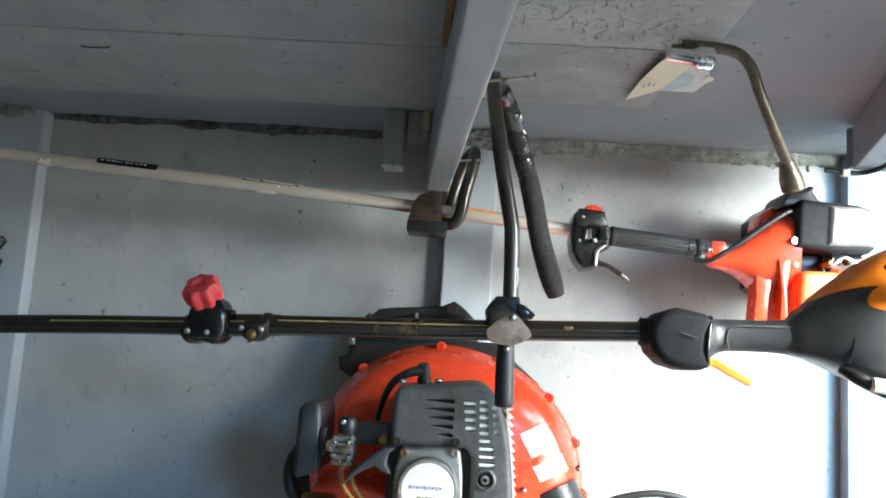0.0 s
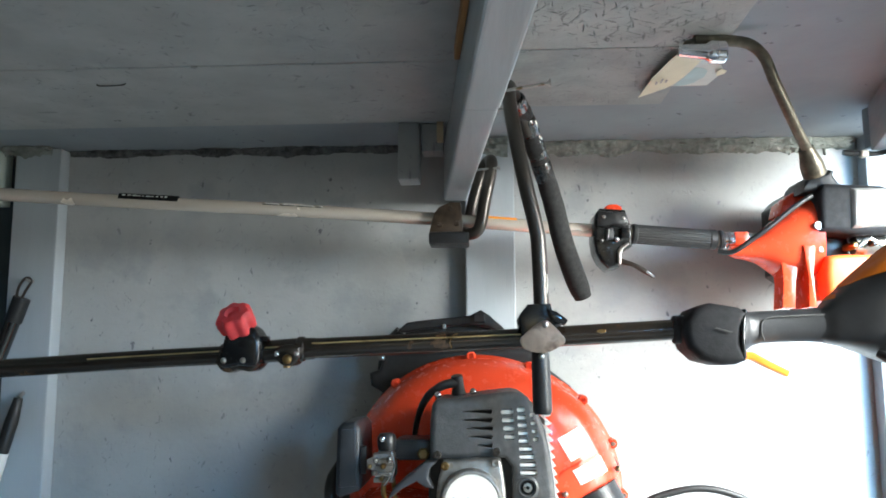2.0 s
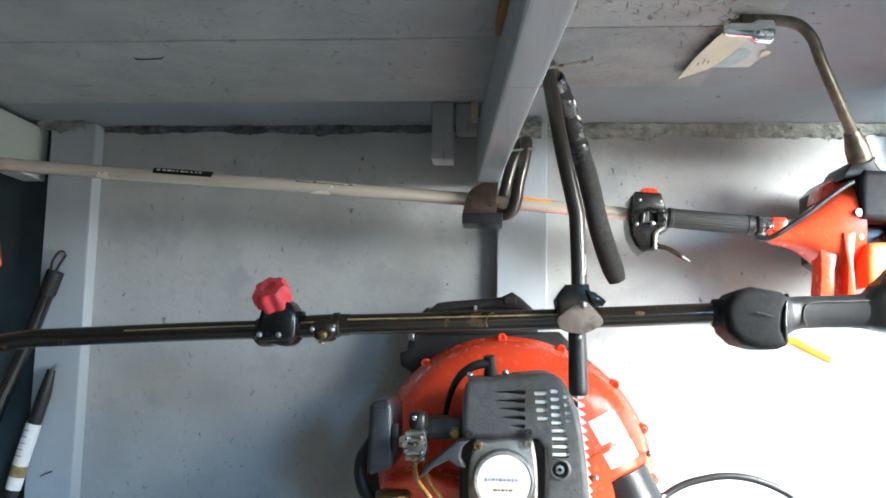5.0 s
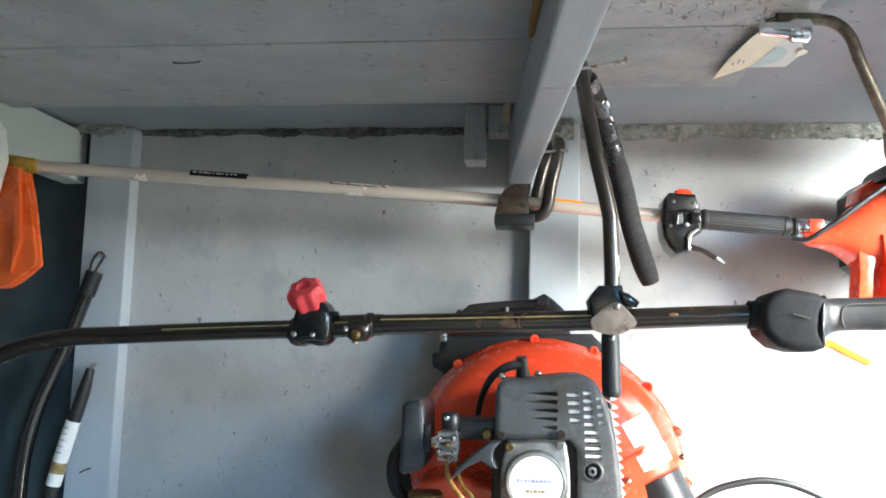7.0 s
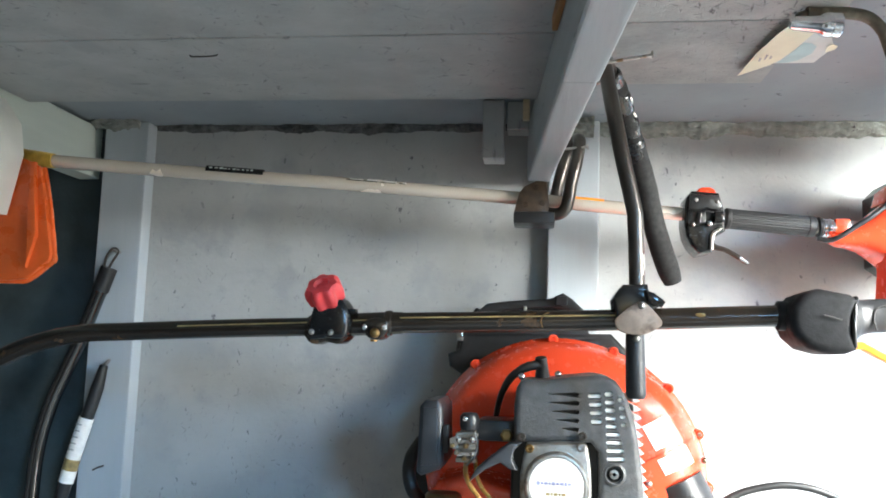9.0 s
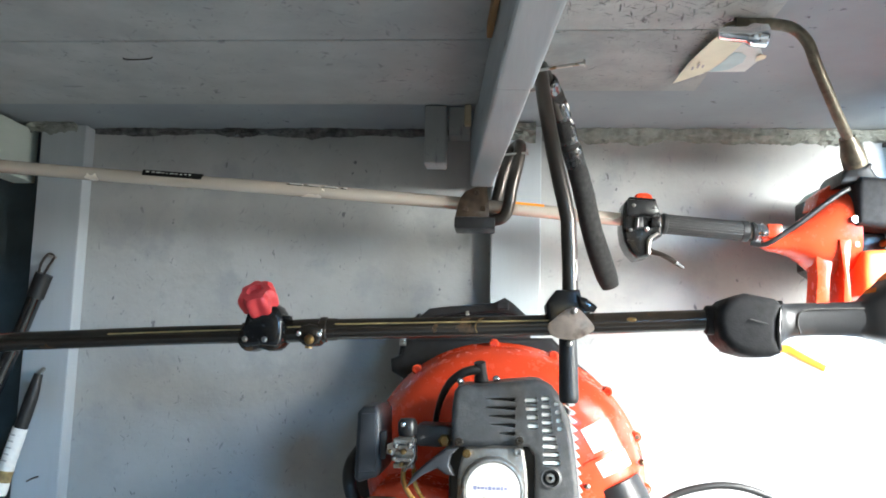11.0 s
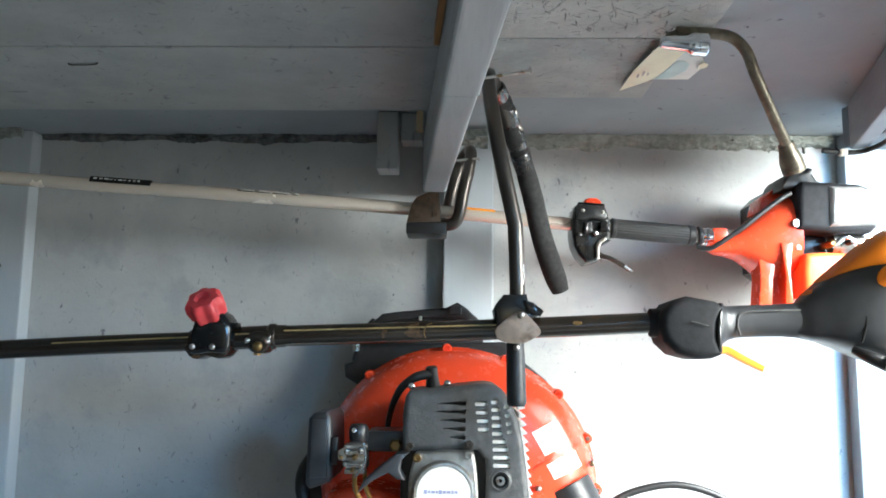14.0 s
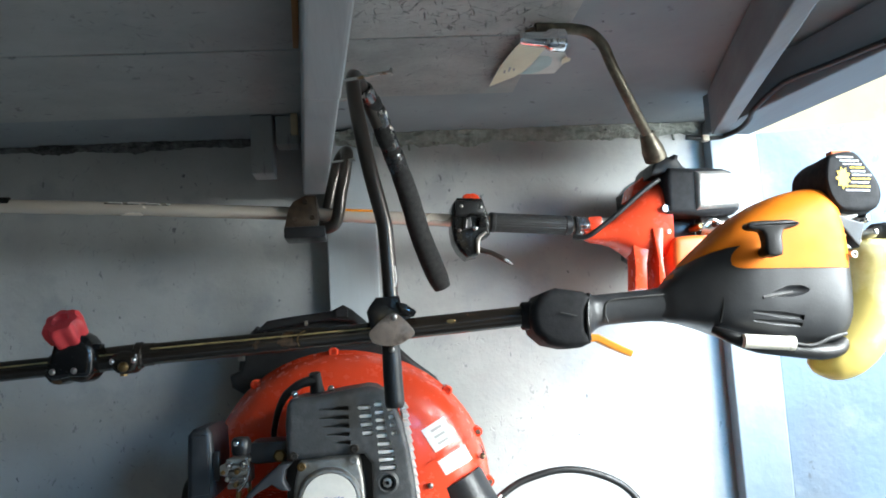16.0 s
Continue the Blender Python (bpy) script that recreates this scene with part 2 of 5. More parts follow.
M["badge"] = mat("cream_badge", (0.76, 0.71, 0.63), 0.35, vary=0.06, scale=60, bump=0.02)
M["cast"] = mat("cast_aluminium", (0.58, 0.56, 0.52), 0.45, metal=0.8, vary=0.15, scale=50, bump=0.2, bump_scale=200)
M["tan_plate"] = mat("worn_bronze_plate", (0.31, 0.235, 0.185), 0.5, metal=0.4, vary=0.25, scale=50, bump=0.1, second=((0.10, 0.07, 0.05), 0.2, 40.0))
M["brown_plate"] = mat("rusty_brown_plate", (0.095, 0.065, 0.044), 0.45, metal=0.5, vary=0.3, scale=60, bump=0.15)
M["wrench"] = mat("tarnished_brown_steel", (0.165, 0.145, 0.11), 0.42, metal=0.6, vary=0.3, scale=50, bump=0.2, second=((0.29, 0.25, 0.18), 0.2, 30.0))
M["brass"] = mat("dull_brass", (0.24, 0.15, 0.06), 0.4, metal=0.9, vary=0.2, scale=60, bump=0.05)
M["dirty_yellow"] = mat("dirty_yellow_plastic", (0.52, 0.33, 0.05), 0.45, vary=0.3, scale=40, bump=0.1)
M["guard_orange"] = mat("creased_orange_plastic", (0.80, 0.13, 0.025), 0.3, vary=0.08, scale=20, bump=0.6, bump_scale=22)
M["paper"] = mat("aged_white_paper", (0.66, 0.70, 0.67), 0.8, vary=0.06, scale=30, bump=0.1)
M["cream_paper"] = mat("cream_paper", (0.82, 0.79, 0.60), 0.7, vary=0.06, scale=30, bump=0.1)
M["teal"] = mat("faded_teal_print", (0.48, 0.64, 0.64), 0.8, vary=0.1, scale=30, bump=0.0)
M["white_label"] = mat("glossy_white_label", (0.82, 0.80, 0.76), 0.3, vary=0.04, scale=30, bump=0.0)
M["grey_print"] = mat("grey_print", (0.45, 0.44, 0.42), 0.6, vary=0.1, bump=0.0)
M["blue_print"] = mat("blue_print", (0.33, 0.33, 0.48), 0.5, vary=0.1, bump=0.0)
M["black_label"] = mat("black_label", (0.008, 0.008, 0.008), 0.7, spec=0.15, vary=0.1, bump=0.0)
M["yellow_print"] = mat("yellow_print", (0.85, 0.60, 0.03), 0.5, vary=0.05, bump=0.0)
# gold tone for painted highlights on the shaft and for real print and band
M["gold_glint_print"] = mat("gold_glint_and_print", (0.34, 0.24, 0.095), 0.45, vary=0.3, scale=60, bump=0.0)
M["fuel_line"] = mat("amber_fuel_hose", (0.38, 0.19, 0.045), 0.3, vary=0.1, bump=0.0, transmission=0.2)
M["white_plastic"] = mat("ivory_plastic", (0.78, 0.74, 0.64), 0.4, vary=0.05, scale=20, bump=0.03)
M["gauze"] = mat("milky_plastic", (0.80, 0.80, 0.74), 0.4, vary=0.05, scale=20, bump=0.03)


# ---- mesh helpers ----
def origin_of(ob):
    while ob.parent:
        ob = ob.parent
    return ob.location.copy()


def part(name, bm, material, parent, label="", smooth=False):
    """Links a bmesh, built in world coordinates, as one mesh object under a thing or a part."""
    o = origin_of(parent)
    bmesh.ops.translate(bm, verts=bm.verts, vec=-o)
    bmesh.ops.recalc_face_normals(bm, faces=bm.faces)
    me = bpy.data.meshes.new(name)
    bm.to_mesh(me)
    bm.free()
    me.materials.append(M[material])
    if smooth:
        for p in me.polygons:
            p.use_smooth = True
        me.set_sharp_from_angle(angle=radians(38))
    ob = new(name, me)
    ob.parent = parent
    if label:
        ob["label"] = label
    return ob


def thing(name, at, label, category, group="", kind=""):
    e = new(name)
    e.location = at
    e.empty_display_size = 0.05
    return tagged(e, label, category, group, kind)


def solid(name, bm, material, label, category, group="", kind="structure", smooth=False):
    """A top-level mesh of its own, with its origin at the middle of its foot."""
    lo = Vector([min(v.co[k] for v in bm.verts) for k in range(3)])
    hi = Vector([max(v.co[k] for v in bm.verts) for k in range(3)])
    o = Vector(((lo.x + hi.x) / 2, (lo.y + hi.y) / 2, lo.z))
    bmesh.ops.translate(bm, verts=bm.verts, vec=-o)
    bmesh.ops.recalc_face_normals(bm, faces=bm.faces)
    me = bpy.data.meshes.new(name)
    bm.to_mesh(me)
    bm.free()
    for k in (material if isinstance(material, (list, tuple)) else [material]):
        me.materials.append(M[k])
    if smooth:
        for p in me.polygons:
            p.use_smooth = True
        me.set_sharp_from_angle(angle=radians(38))
    ob = new(name, me)
    ob.location = o
    return tagged(ob, label, category, group, kind)


def bevel(bm, w, seg=2):
    if w > 0:
        bmesh.ops.bevel(bm, geom=bm.edges[:], offset=w, segments=seg, profile=0.6, affect="EDGES", clamp_overlap=True)
    return bm


def box(x0, x1, y0, y1, z0, z1, r=0.0, seg=2, m=None, into=None):
    bm = bmesh.new()
    bmesh.ops.create_cube(bm, size=1.0)
    for v in bm.verts:
        v.co = Vector(((x0 + x1) / 2 + v.co.x * (x1 - x0), (y0 + y1) / 2 + v.co.y * (y1 - y0), (z0 + z1) / 2 + v.co.z * (z1 - z0)))
    bevel(bm, r, seg)
    if m:
        bm.transform(m)
    return join(into, bm) if into is not None else bm


def join(a, b):
    """Adds the bmesh b to a."""
    me = bpy.data.meshes.new("tmp")
    b.to_mesh(me)
    b.free()
    a.from_mesh(me)
    bpy.data.meshes.remove(me)
    return a


def smooth_path(pts, n=6):
    """Catmull-Rom through points."""
    p = [Vector(q) for q in pts]
    p = [p[0] * 2 - p[1]] + p + [p[-1] * 2 - p[-2]]
    out = []
    for i in range(1, len(p) - 2):
        for k in range(n):
            t = k / n
            a, b, c, d = p[i - 1], p[i], p[i + 1], p[i + 2]
            out.append(0.5 * ((2 * b) + (c - a) * t + (2 * a - 5 * b + 4 * c - d) * t * t + (3 * b - a - 3 * c + d) * t ** 3))
    out.append(p[-2])
    return out


def tube(pts, r, seg=14, n=6, caps=True, straight=False):
    """A round tube along points; r may be a number or a list of radii along the way."""
    path = [Vector(q) for q in pts] if straight else smooth_path(pts, n)
    rad = (lambda u: r) if isinstance(r, (int, float)) else (lambda u: float(np.interp(u, np.linspace(0, 1, len(r)), r)))
    bm = bmesh.new()
    rings, up = [], None
    for i, q in enumerate(path):
        d = (path[min(i + 1, len(path) - 1)] - path[max(i - 1, 0)]).normalized()
        if up is None:
            up = d.orthogonal().normalized()
        up = (up - d * up.dot(d)).normalized()
        side = d.cross(up)
        rr = rad(i / (len(path) - 1))
        rings.append([bm.verts.new(q + (up * math.cos(a) + side * math.sin(a)) * rr) for a in [2 * math.pi * k / seg for k in range(seg)]])
    for a, b in zip(rings, rings[1:]):
        for k in range(seg):
            bm.faces.new((a[k], a[(k + 1) % seg], b[(k + 1) % seg], b[k]))
    if caps:
        bm.faces.new(rings[0][::-1])
        bm.faces.new(rings[-1])
    return bm


def lathe(profile, c, axis="y", seg=32, squash=(1, 1)):
    """Turns (radius, along) pairs about an axis through c."""
    bm = bmesh.new()
    rings = []
    for r, h in profile:
        ring = []
        for k in range(seg):
            a = 2 * math.pi * k / seg
            u, v = r * math.cos(a) * squash[0], r * math.sin(a) * squash[1]
            p = {"y": (u, h, v), "x": (h, u, v), "z": (u, v, h)}[axis]
            ring.append(bm.verts.new(Vector(c) + Vector(p)))
        rings.append(ring)
    for a, b in zip(rings, rings[1:]):
        for k in range(seg):
            bm.faces.new((a[k], a[(k + 1) % seg], b[(k + 1) % seg], b[k]))
    bm.faces.new(rings[0][::-1])
    bm.faces.new(rings[-1])
    return bm


def prism(outline, y0, y1, r=0.0, seg=2, shrink=0.0, n=0):
    """An outline of (x, z) pushed through from y0 (front) to y1; n smooths the outline; shrink narrows the front."""
    if n:
        q = [(x, 0, z) for x, z in outline]
        k = len(q)
        pth = smooth_path(q + q[:3], n)[n:n * (k + 1)]
        outline = [(v.x, v.z) for v in pth]
    cx, cz = sum(p[0] for p in outline) / len(outline), sum(p[1] for p in outline) / len(outline)
    bm = bmesh.new()
    f = [bm.verts.new((cx + (x - cx) * (1 - shrink), y0, cz + (z - cz) * (1 - shrink))) for x, z in outline]
    b = [bm.verts.new((x, y1, z)) for x, z in outline]
    k = len(f)
    bm.faces.new(f)
    bm.faces.new(b[::-1])
    for i in range(k):
        bm.faces.new((f[i], b[i], b[(i + 1) % k], f[(i + 1) % k]))
    if r:
        bmesh.ops.recalc_face_normals(bm, faces=bm.faces)
        es = [e for e in bm.edges if all(v in f for v in e.verts)]
        bmesh.ops.bevel(bm, geom=es, offset=r, segments=seg, profile=0.6, affect="EDGES", clamp_overlap=True)
    return bm


def loft(sections, power=3.0, seg=28):
    """Rounded-box sections along x: (x, yc, zc, half depth, half height)."""
    bm = bmesh.new()
    rings = []
    for x, yc, zc, hy, hz in sections:
        ring = []
        for k in range(seg):
            a = 2 * math.pi * k / seg
            c, s = math.cos(a), math.sin(a)
            ring.append(bm.verts.new((x, yc + hy * math.copysign(abs(c) ** (2 / power), c), zc + hz * math.copysign(abs(s) ** (2 / power), s))))
        rings.append(ring)
    for a, b in zip(rings, rings[1:]):
        for k in range(seg):
            bm.faces.new((a[k], a[(k + 1) % seg], b[(k + 1) % seg], b[k]))
    bm.faces.new(rings[0][::-1])
    bm.faces.new(rings[-1])
    return bm


def bolt(x, y, z, r=0.004, parent=None, material="steel", name="bolt", axis="y"):
    """A low hexagonal head with a recess, facing the room."""
    bm = lathe([(r, 0.002), (r, -0.002), (r * 0.85, -0.003), (r * 0.5, -0.003), (r * 0.4, -0.001)], (x, y, z), axis, 8)
    return part(name, bm, material, parent, smooth=True)


def bar_row(name, parent, x, y, z, w, h, material, slope=0.0):
    """A thin printed bar lying on a surface that faces the room."""
    return part(name, box(x, x + w, y - 0.0006, y, z - h / 2, z + h / 2, m=Matrix.Translation((x, 0, z)) @ Matrix.Rotation(slope, 4, "Y") @ Matrix.Translation((-x, 0, -z))), material, parent)


def cut(ob, cutters, how="DIFFERENCE"):
    """Takes the bmeshes away from a part, for slots and recesses that go into it, or keeps what lies inside them."""
    o = origin_of(ob)
    all_ = bmesh.new()
    for b in cutters:
        join(all_, b)
    bmesh.ops.translate(all_, verts=all_.verts, vec=-o)
    bmesh.ops.recalc_face_normals(all_, faces=all_.faces)
    me = bpy.data.meshes.new("cutter")
    all_.to_mesh(me)
    all_.free()
    tool = new("cutter", me)
    tool.parent = ob.parent
    md = ob.modifiers.new("cut", "BOOLEAN")
    md.operation, md.solver, md.object = how, "EXACT", tool
    bpy.context.view_layer.update()
    res = bpy.data.meshes.new_from_object(ob.evaluated_get(bpy.context.evaluated_depsgraph_get()))
    ob.modifiers.clear()
    ob.data = res
    res.set_sharp_from_angle(angle=radians(38))
    bpy.data.objects.remove(tool)


def pillow(pts, y0, y1, r, steps=5, n=0):
    """A body with a rounded rim: an outline of (x, z) that narrows by r towards its front at y0."""
    pts = outline(pts, n) if n else pts
    k = len(pts)
    turn = 1.0 if sum(pts[i][0] * pts[(i + 1) % k][1] - pts[(i + 1) % k][0] * pts[i][1] for i in range(k)) > 0 else -1.0
    inward = []
    for i in range(k):
        (ax, az), (bx, bz) = pts[i - 1], pts[(i + 1) % k]
        d = math.hypot(bx - ax, bz - az) or 1.0
        inward.append((-(bz - az) / d * turn, (bx - ax) / d * turn))
    bm = bmesh.new()
    rings = []
    for step in range(steps + 2):
        a = min(1.0, step / steps) * math.pi / 2
        inset, y = (r * (1 - math.sin(a)), y0 + r * (1 - math.cos(a))) if step <= steps else (0.0, y1)
        rings.append([bm.verts.new((x + nx * inset, y, z + nz * inset)) for (x, z), (nx, nz) in zip(pts, inward)])
    for a, b in zip(rings, rings[1:]):
        for i in range(k):
            bm.faces.new((a[i], b[i], b[(i + 1) % k], a[(i + 1) % k]))
    bm.faces.new(rings[0])
    bm.faces.new(rings[-1][::-1])
    return bm


def dome_head(x, y, z, r, parent, material="chrome", name="screw"):
    """A round-headed screw that faces the room."""
    prof = [(r, 0.004), (r, 0.0)] + [(r * math.cos(a), -r * 0.7 * math.sin(a)) for a in (0.3, 0.6, 0.9, 1.2, 1.45)]
    return part(name, lathe(prof, (x, y, z), "y", 14), material, parent, smooth=True)


def hull(front, back, y0, y1, r=0.004, steps=4, bulge=0.0):
    """A body whose outline (x, z) goes over from the front at y0 to the back at y1; both have as many corners."""
    bm = bmesh.new()
    rings = []
    for k in range(steps + 1):
        u = k / steps
        rings.append([])
        for (ax, az), (bx, bz) in zip(front, back):
            rings[-1].append(bm.verts.new((ax + (bx - ax) * u, y0 + (y1 - y0) * u, az + (bz - az) * u)))
    n = len(front)
    for a, b in zip(rings, rings[1:]):
        for i in range(n):
            bm.faces.new((a[i], b[i], b[(i + 1) % n], a[(i + 1) % n]))
    bm.faces.new(rings[0])
    bm.faces.new(rings[-1][::-1])
    bmesh.ops.recalc_face_normals(bm, faces=bm.faces)
    if r:
        bmesh.ops.bevel(bm, geom=[e for e in bm.edges if all(v in rings[0] for v in e.verts)], offset=r, segments=3, profile=0.6, affect="EDGES", clamp_overlap=True)
    return bm


def outline(pts, n=3):
    """Rounds an outline of (x, z) corners."""
    q = [(x, 0, z) for x, z in pts]
    return [(v.x, v.z) for v in smooth_path(q + q[:3], n)[n:n * (len(q) + 1)]]


# ---- structure ----
WALL, FRONT, CEIL, BEAM = 1.478, 1.44, 2.08, 1.955
LEFT, BACK = -1.75, -1.3

OPEN = 0.918
solid("floor", box(LEFT - 0.1, OPEN, BACK - 0.1, WALL + 0.06, -0.06, 0.0), "floor", "worn grey concrete floor of the shed", "floor")
solid("ground", box(-60, 60, -60, 60, -0.25, -0.07), "concrete", "unseen yard ground outside the shed, toned green-grey for its bounce", "ground")
solid("wall_north", box(-0.83, OPEN, WALL, WALL + 0.05, 0.0, CEIL + 0.02), "wall",
      "blue-grey painted board wall with dark scratches", "wall")
solid("wall_panel", box(LEFT - 0.1, -0.83, WALL, WALL + 0.05, 0.0, CEIL + 0.02), "teal_boards",
      "wall beyond the corner stud, coloured dark teal for shade", "wall")
# added walls out of view; the gap is placed to let the blue lamp in
w = box(LEFT - 0.1, -0.30, BACK - 0.05, BACK, 0.0, CEIL)
w = box(0.55, OPEN, BACK - 0.05, BACK, 0.0, CEIL, into=w)
w = box(-0.30, 0.55, BACK - 0.05, BACK, 1.98, CEIL, into=w)
solid("wall_south", w, "dark_boards", "unseen dark wall added behind the camera, with a gap for light", "wall")
solid("wall_west", box(LEFT - 0.05, LEFT, BACK, WALL, 0.0, CEIL), "dark_boards", "unseen dark wall added on the left to hold down bounce", "wall")
# added pier out of view, sized to block side light from the left part
solid("light_block_east", box(0.82, OPEN, -0.45, 0.42, 0.0, CEIL - 0.008), "wall", "unseen pier added to keep side light off the left wall", "wall")
# the open side door, swung back in line with the wall, and the sunlit wall beyond the yard
solid("door_1", box(0.0, 0.74, 0.0, 0.035, 0.0, 2.055, 0.003, m=Matrix.Translation((OPEN + 0.006, WALL - 0.002, 0)) @ Matrix.Rotation(radians(-16), 4, "Z")), "door_paint", "side door standing wide open, coloured dark blue-grey for shade", "door")
solid("wall_yard", box(0.2, 12.0, 4.2, 4.5, -0.1, 6.0), "ochre", "sunlit ochre wall across the yard", "wall")
# ceiling: base sheet, lower rough sheets with open joints, bare plywood past the header
c = bmesh.new()


def slab(x0, x1, y0, y1, z0, z1, index, r=0.0):
    n0 = len(c.faces)
    b = box(x0, x1, y0, y1, z0, z1, r)
    join(c, b)
    c.faces.ensure_lookup_table()
    for f in c.faces[n0:]:
        f.material_index = index


slab(LEFT - 0.1, 0.905, BACK - 0.1, WALL, CEIL, CEIL + 0.03, 1)
slab(-0.895, -0.03, 0.9310, 1.212, CEIL - 0.030, CEIL, 3, 0.0015)
slab(-0.895, -0.03, BACK, 0.9305, CEIL - 0.0285, CEIL, 3, 0.0015)
c.verts.ensure_lookup_table()
for v in c.verts:
    if abs(v.co.x + 0.03) < 0.004 and v.co.z < CEIL + 0.001:
        v.co.x += 0.06 + (1.205 - v.co.y) * 0.0875
slab(0.035, 0.402, BACK, 0.953, CEIL - 0.007, CEIL, 0, 0.0015)
slab(0.035, 0.372, 0.9600, 1.215, CEIL - 0.0055, CEIL, 2, 0.0015)
solid("ceiling", c, ["ceiling", "ceiling_smooth", "ceiling_far", "ceiling_painted"], "grey painted plywood ceiling with brushed rough paint", "ceiling")


def stud(x0, x1, label="grey painted wooden stud standing against the wall", material="stud"):
    solid("wall_stud", box(x0, x1, FRONT, WALL, 0.0, CEIL - 0.002, 0.003), material, label, "stud", "wall studs")


stud(-0.876, -0.782)
stud(0.036, 0.132)
stud(0.810, 0.908, "wooden stud beside the door opening, toned dark blue-grey for shade", "blue_timber")


def beam(x, y, heading, width, length, z0=BEAM, material="timber", label="", edge=0.003, splice=0.0):
    """A ceiling joist from its wall end; x, y: the foot of its left face there."""
    m = Matrix.Translation((x, y, 0)) @ Matrix.Rotation(radians(heading), 4, "Z")
    b = box(0, width, -length, 0, z0, CEIL - 0.008, edge, 3, m=m)
    if splice:
        b.free()
        b = box(0, width, -length, -splice, z0, CEIL - 0.008, edge, 3, m=m)
        box(0.001, width - 0.001, 0.0005 - splice, 0, z0 + 0.0015, CEIL - 0.008, edge, 3, m=m, into=b)
    return solid("ceiling_beam", b, material,
                 label or "grey painted timber joist under the ceiling", "beam", "ceiling beams")


beam(-0.0065, 1.436, 5.0, 0.047, 2.66, edge=0.006, splice=0.590)
beam(-0.948, 1.476, 0.0, 0.046, 2.7, 1.964, "pale_timber", "timber joist under the ceiling, toned pale green as if lit")
beam(0.723, 1.235, -14.5, 0.028, 1.6, 1.992, "blue_timber", "timber joist by the door opening, toned dark blue-grey for shade")
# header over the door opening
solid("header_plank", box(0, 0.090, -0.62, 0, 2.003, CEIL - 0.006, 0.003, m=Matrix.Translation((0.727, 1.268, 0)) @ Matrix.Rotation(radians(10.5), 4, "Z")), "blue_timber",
      "header plank over the door opening, toned dark blue-grey for shade", "plank")
# stub and block on the wall by the middle joist
# both take the darker wall paint to stand for the joist's shade
solid("wall_batten", box(-0.083, -0.0445, 1.305, 1.36, 1.972, CEIL - 0.002, 0.003), "wall", "short grey painted batten hanging under the ceiling", "batten")
solid("wood_block", box(-0.040, -0.0015, 1.315, 1.36, 2.026, CEIL - 0.002, 0.002), "wall", "small wooden block tucked under the ceiling", "block")
solid("wood_wedge", box(-0.012, 0.0, 1.300, 1.313, 2.040, CEIL - 0.002, 0.002), "bare_ply", "small bare wooden wedge beside the joist", "wedge")
solid("wood_offcut", box(-0.008, -0.0005, -0.70, -0.50, 2.030, CEIL - 0.0305, 0.002, m=Matrix.Translation((-0.0015, 1.372, 0)) @ Matrix.Rotation(radians(5.0), 4, "Z")), "bare_wood",
      "bare orange wood strip along the joist", "strip")


def bead(x0, x1, y, z, r, seed, lumps=1.0, drips=0, material="foam", label="rough grey sealant bead along the wall and ceiling seam"):
    """A lumpy bead of sealant along the seam of wall and ceiling."""
    rnd = random.Random(seed)
    bm = bmesh.new()
    n = int((x1 - x0) / 0.0014)
    rings = []
    for i in range(n + 1):
        x = x0 + (x1 - x0) * i / n
        g = 0.8 + 0.45 * noise.noise(Vector((x * 14, seed, 0)))
        rings.append([])
        for k in range(13):
            a = math.pi * (1.0 + 0.5 * k / 12) - 0.12 + 0.24 * k / 12
            rr = r * g * (1 + lumps * (0.26 * noise.noise(Vector((x * 45, k * 0.6, seed))) + 0.20 * noise.noise(Vector((x * 110, k * 1.5, seed + 4))) + 0.05 * noise.noise(Vector((x * 300, k * 3.7, seed + 9)))))
            rings[-1].append(bm.verts.new((x, y + rr * math.cos(a), z + rr * math.sin(a))))
        rings[-1].append(bm.verts.new((x, y, z)))
    for a, b in zip(rings, rings[1:]):
        for k in range(len(a)):
            bm.faces.new((a[k], a[(k + 1) % len(a)], b[(k + 1) % len(a)], b[k]))
    bm.faces.new(rings[0][::-1])
    bm.faces.new(rings[-1])
    for _ in range(drips):
        x = rnd.uniform(x0 + 0.01, x1 - 0.01)
        low, lean, fat = rnd.uniform(0.001, 0.011), rnd.uniform(-0.006, 0.006), rnd.uniform(0.0018, 0.0046)
        join(bm, tube([(x, y - 0.001, z - r * 0.5), (x + lean * 0.4, y - 0.0012, z - r * 0.8 - low * 0.5), (x + lean, y - 0.0006, z - r * 0.8 - low)], [fat, fat * 0.8, fat * 0.9, fat * 0.3], 7, 3))
    solid("sealant_bead", bm, material, label, "sealant", smooth=True)


bead(0.135, 0.800, WALL, CEIL - 0.003, 0.026, 3.1, 0.75, 6)
# these two beads carry the seam's shade in their colour
bead(-0.780, -0.42, WALL, CEIL - 0.002, 0.014, 7.7, 1.4, 0, "foam_grime", "sealant bead along the wall and ceiling seam, darkened for shade")
bead(-0.42, 0.030, WALL, CEIL - 0.002, 0.013, 4.4, 1.0, 0, "foam_grime", "sealant bead along the wall and ceiling seam, darkened for shade")
bead(-0.900, -0.80, FRONT - 0.001, CEIL - 0.002, 0.015, 5.5, 1.8)
bead(0.06, 0.12, FRONT - 0.001, CEIL - 0.008, 0.032, 8.5, 1.0)


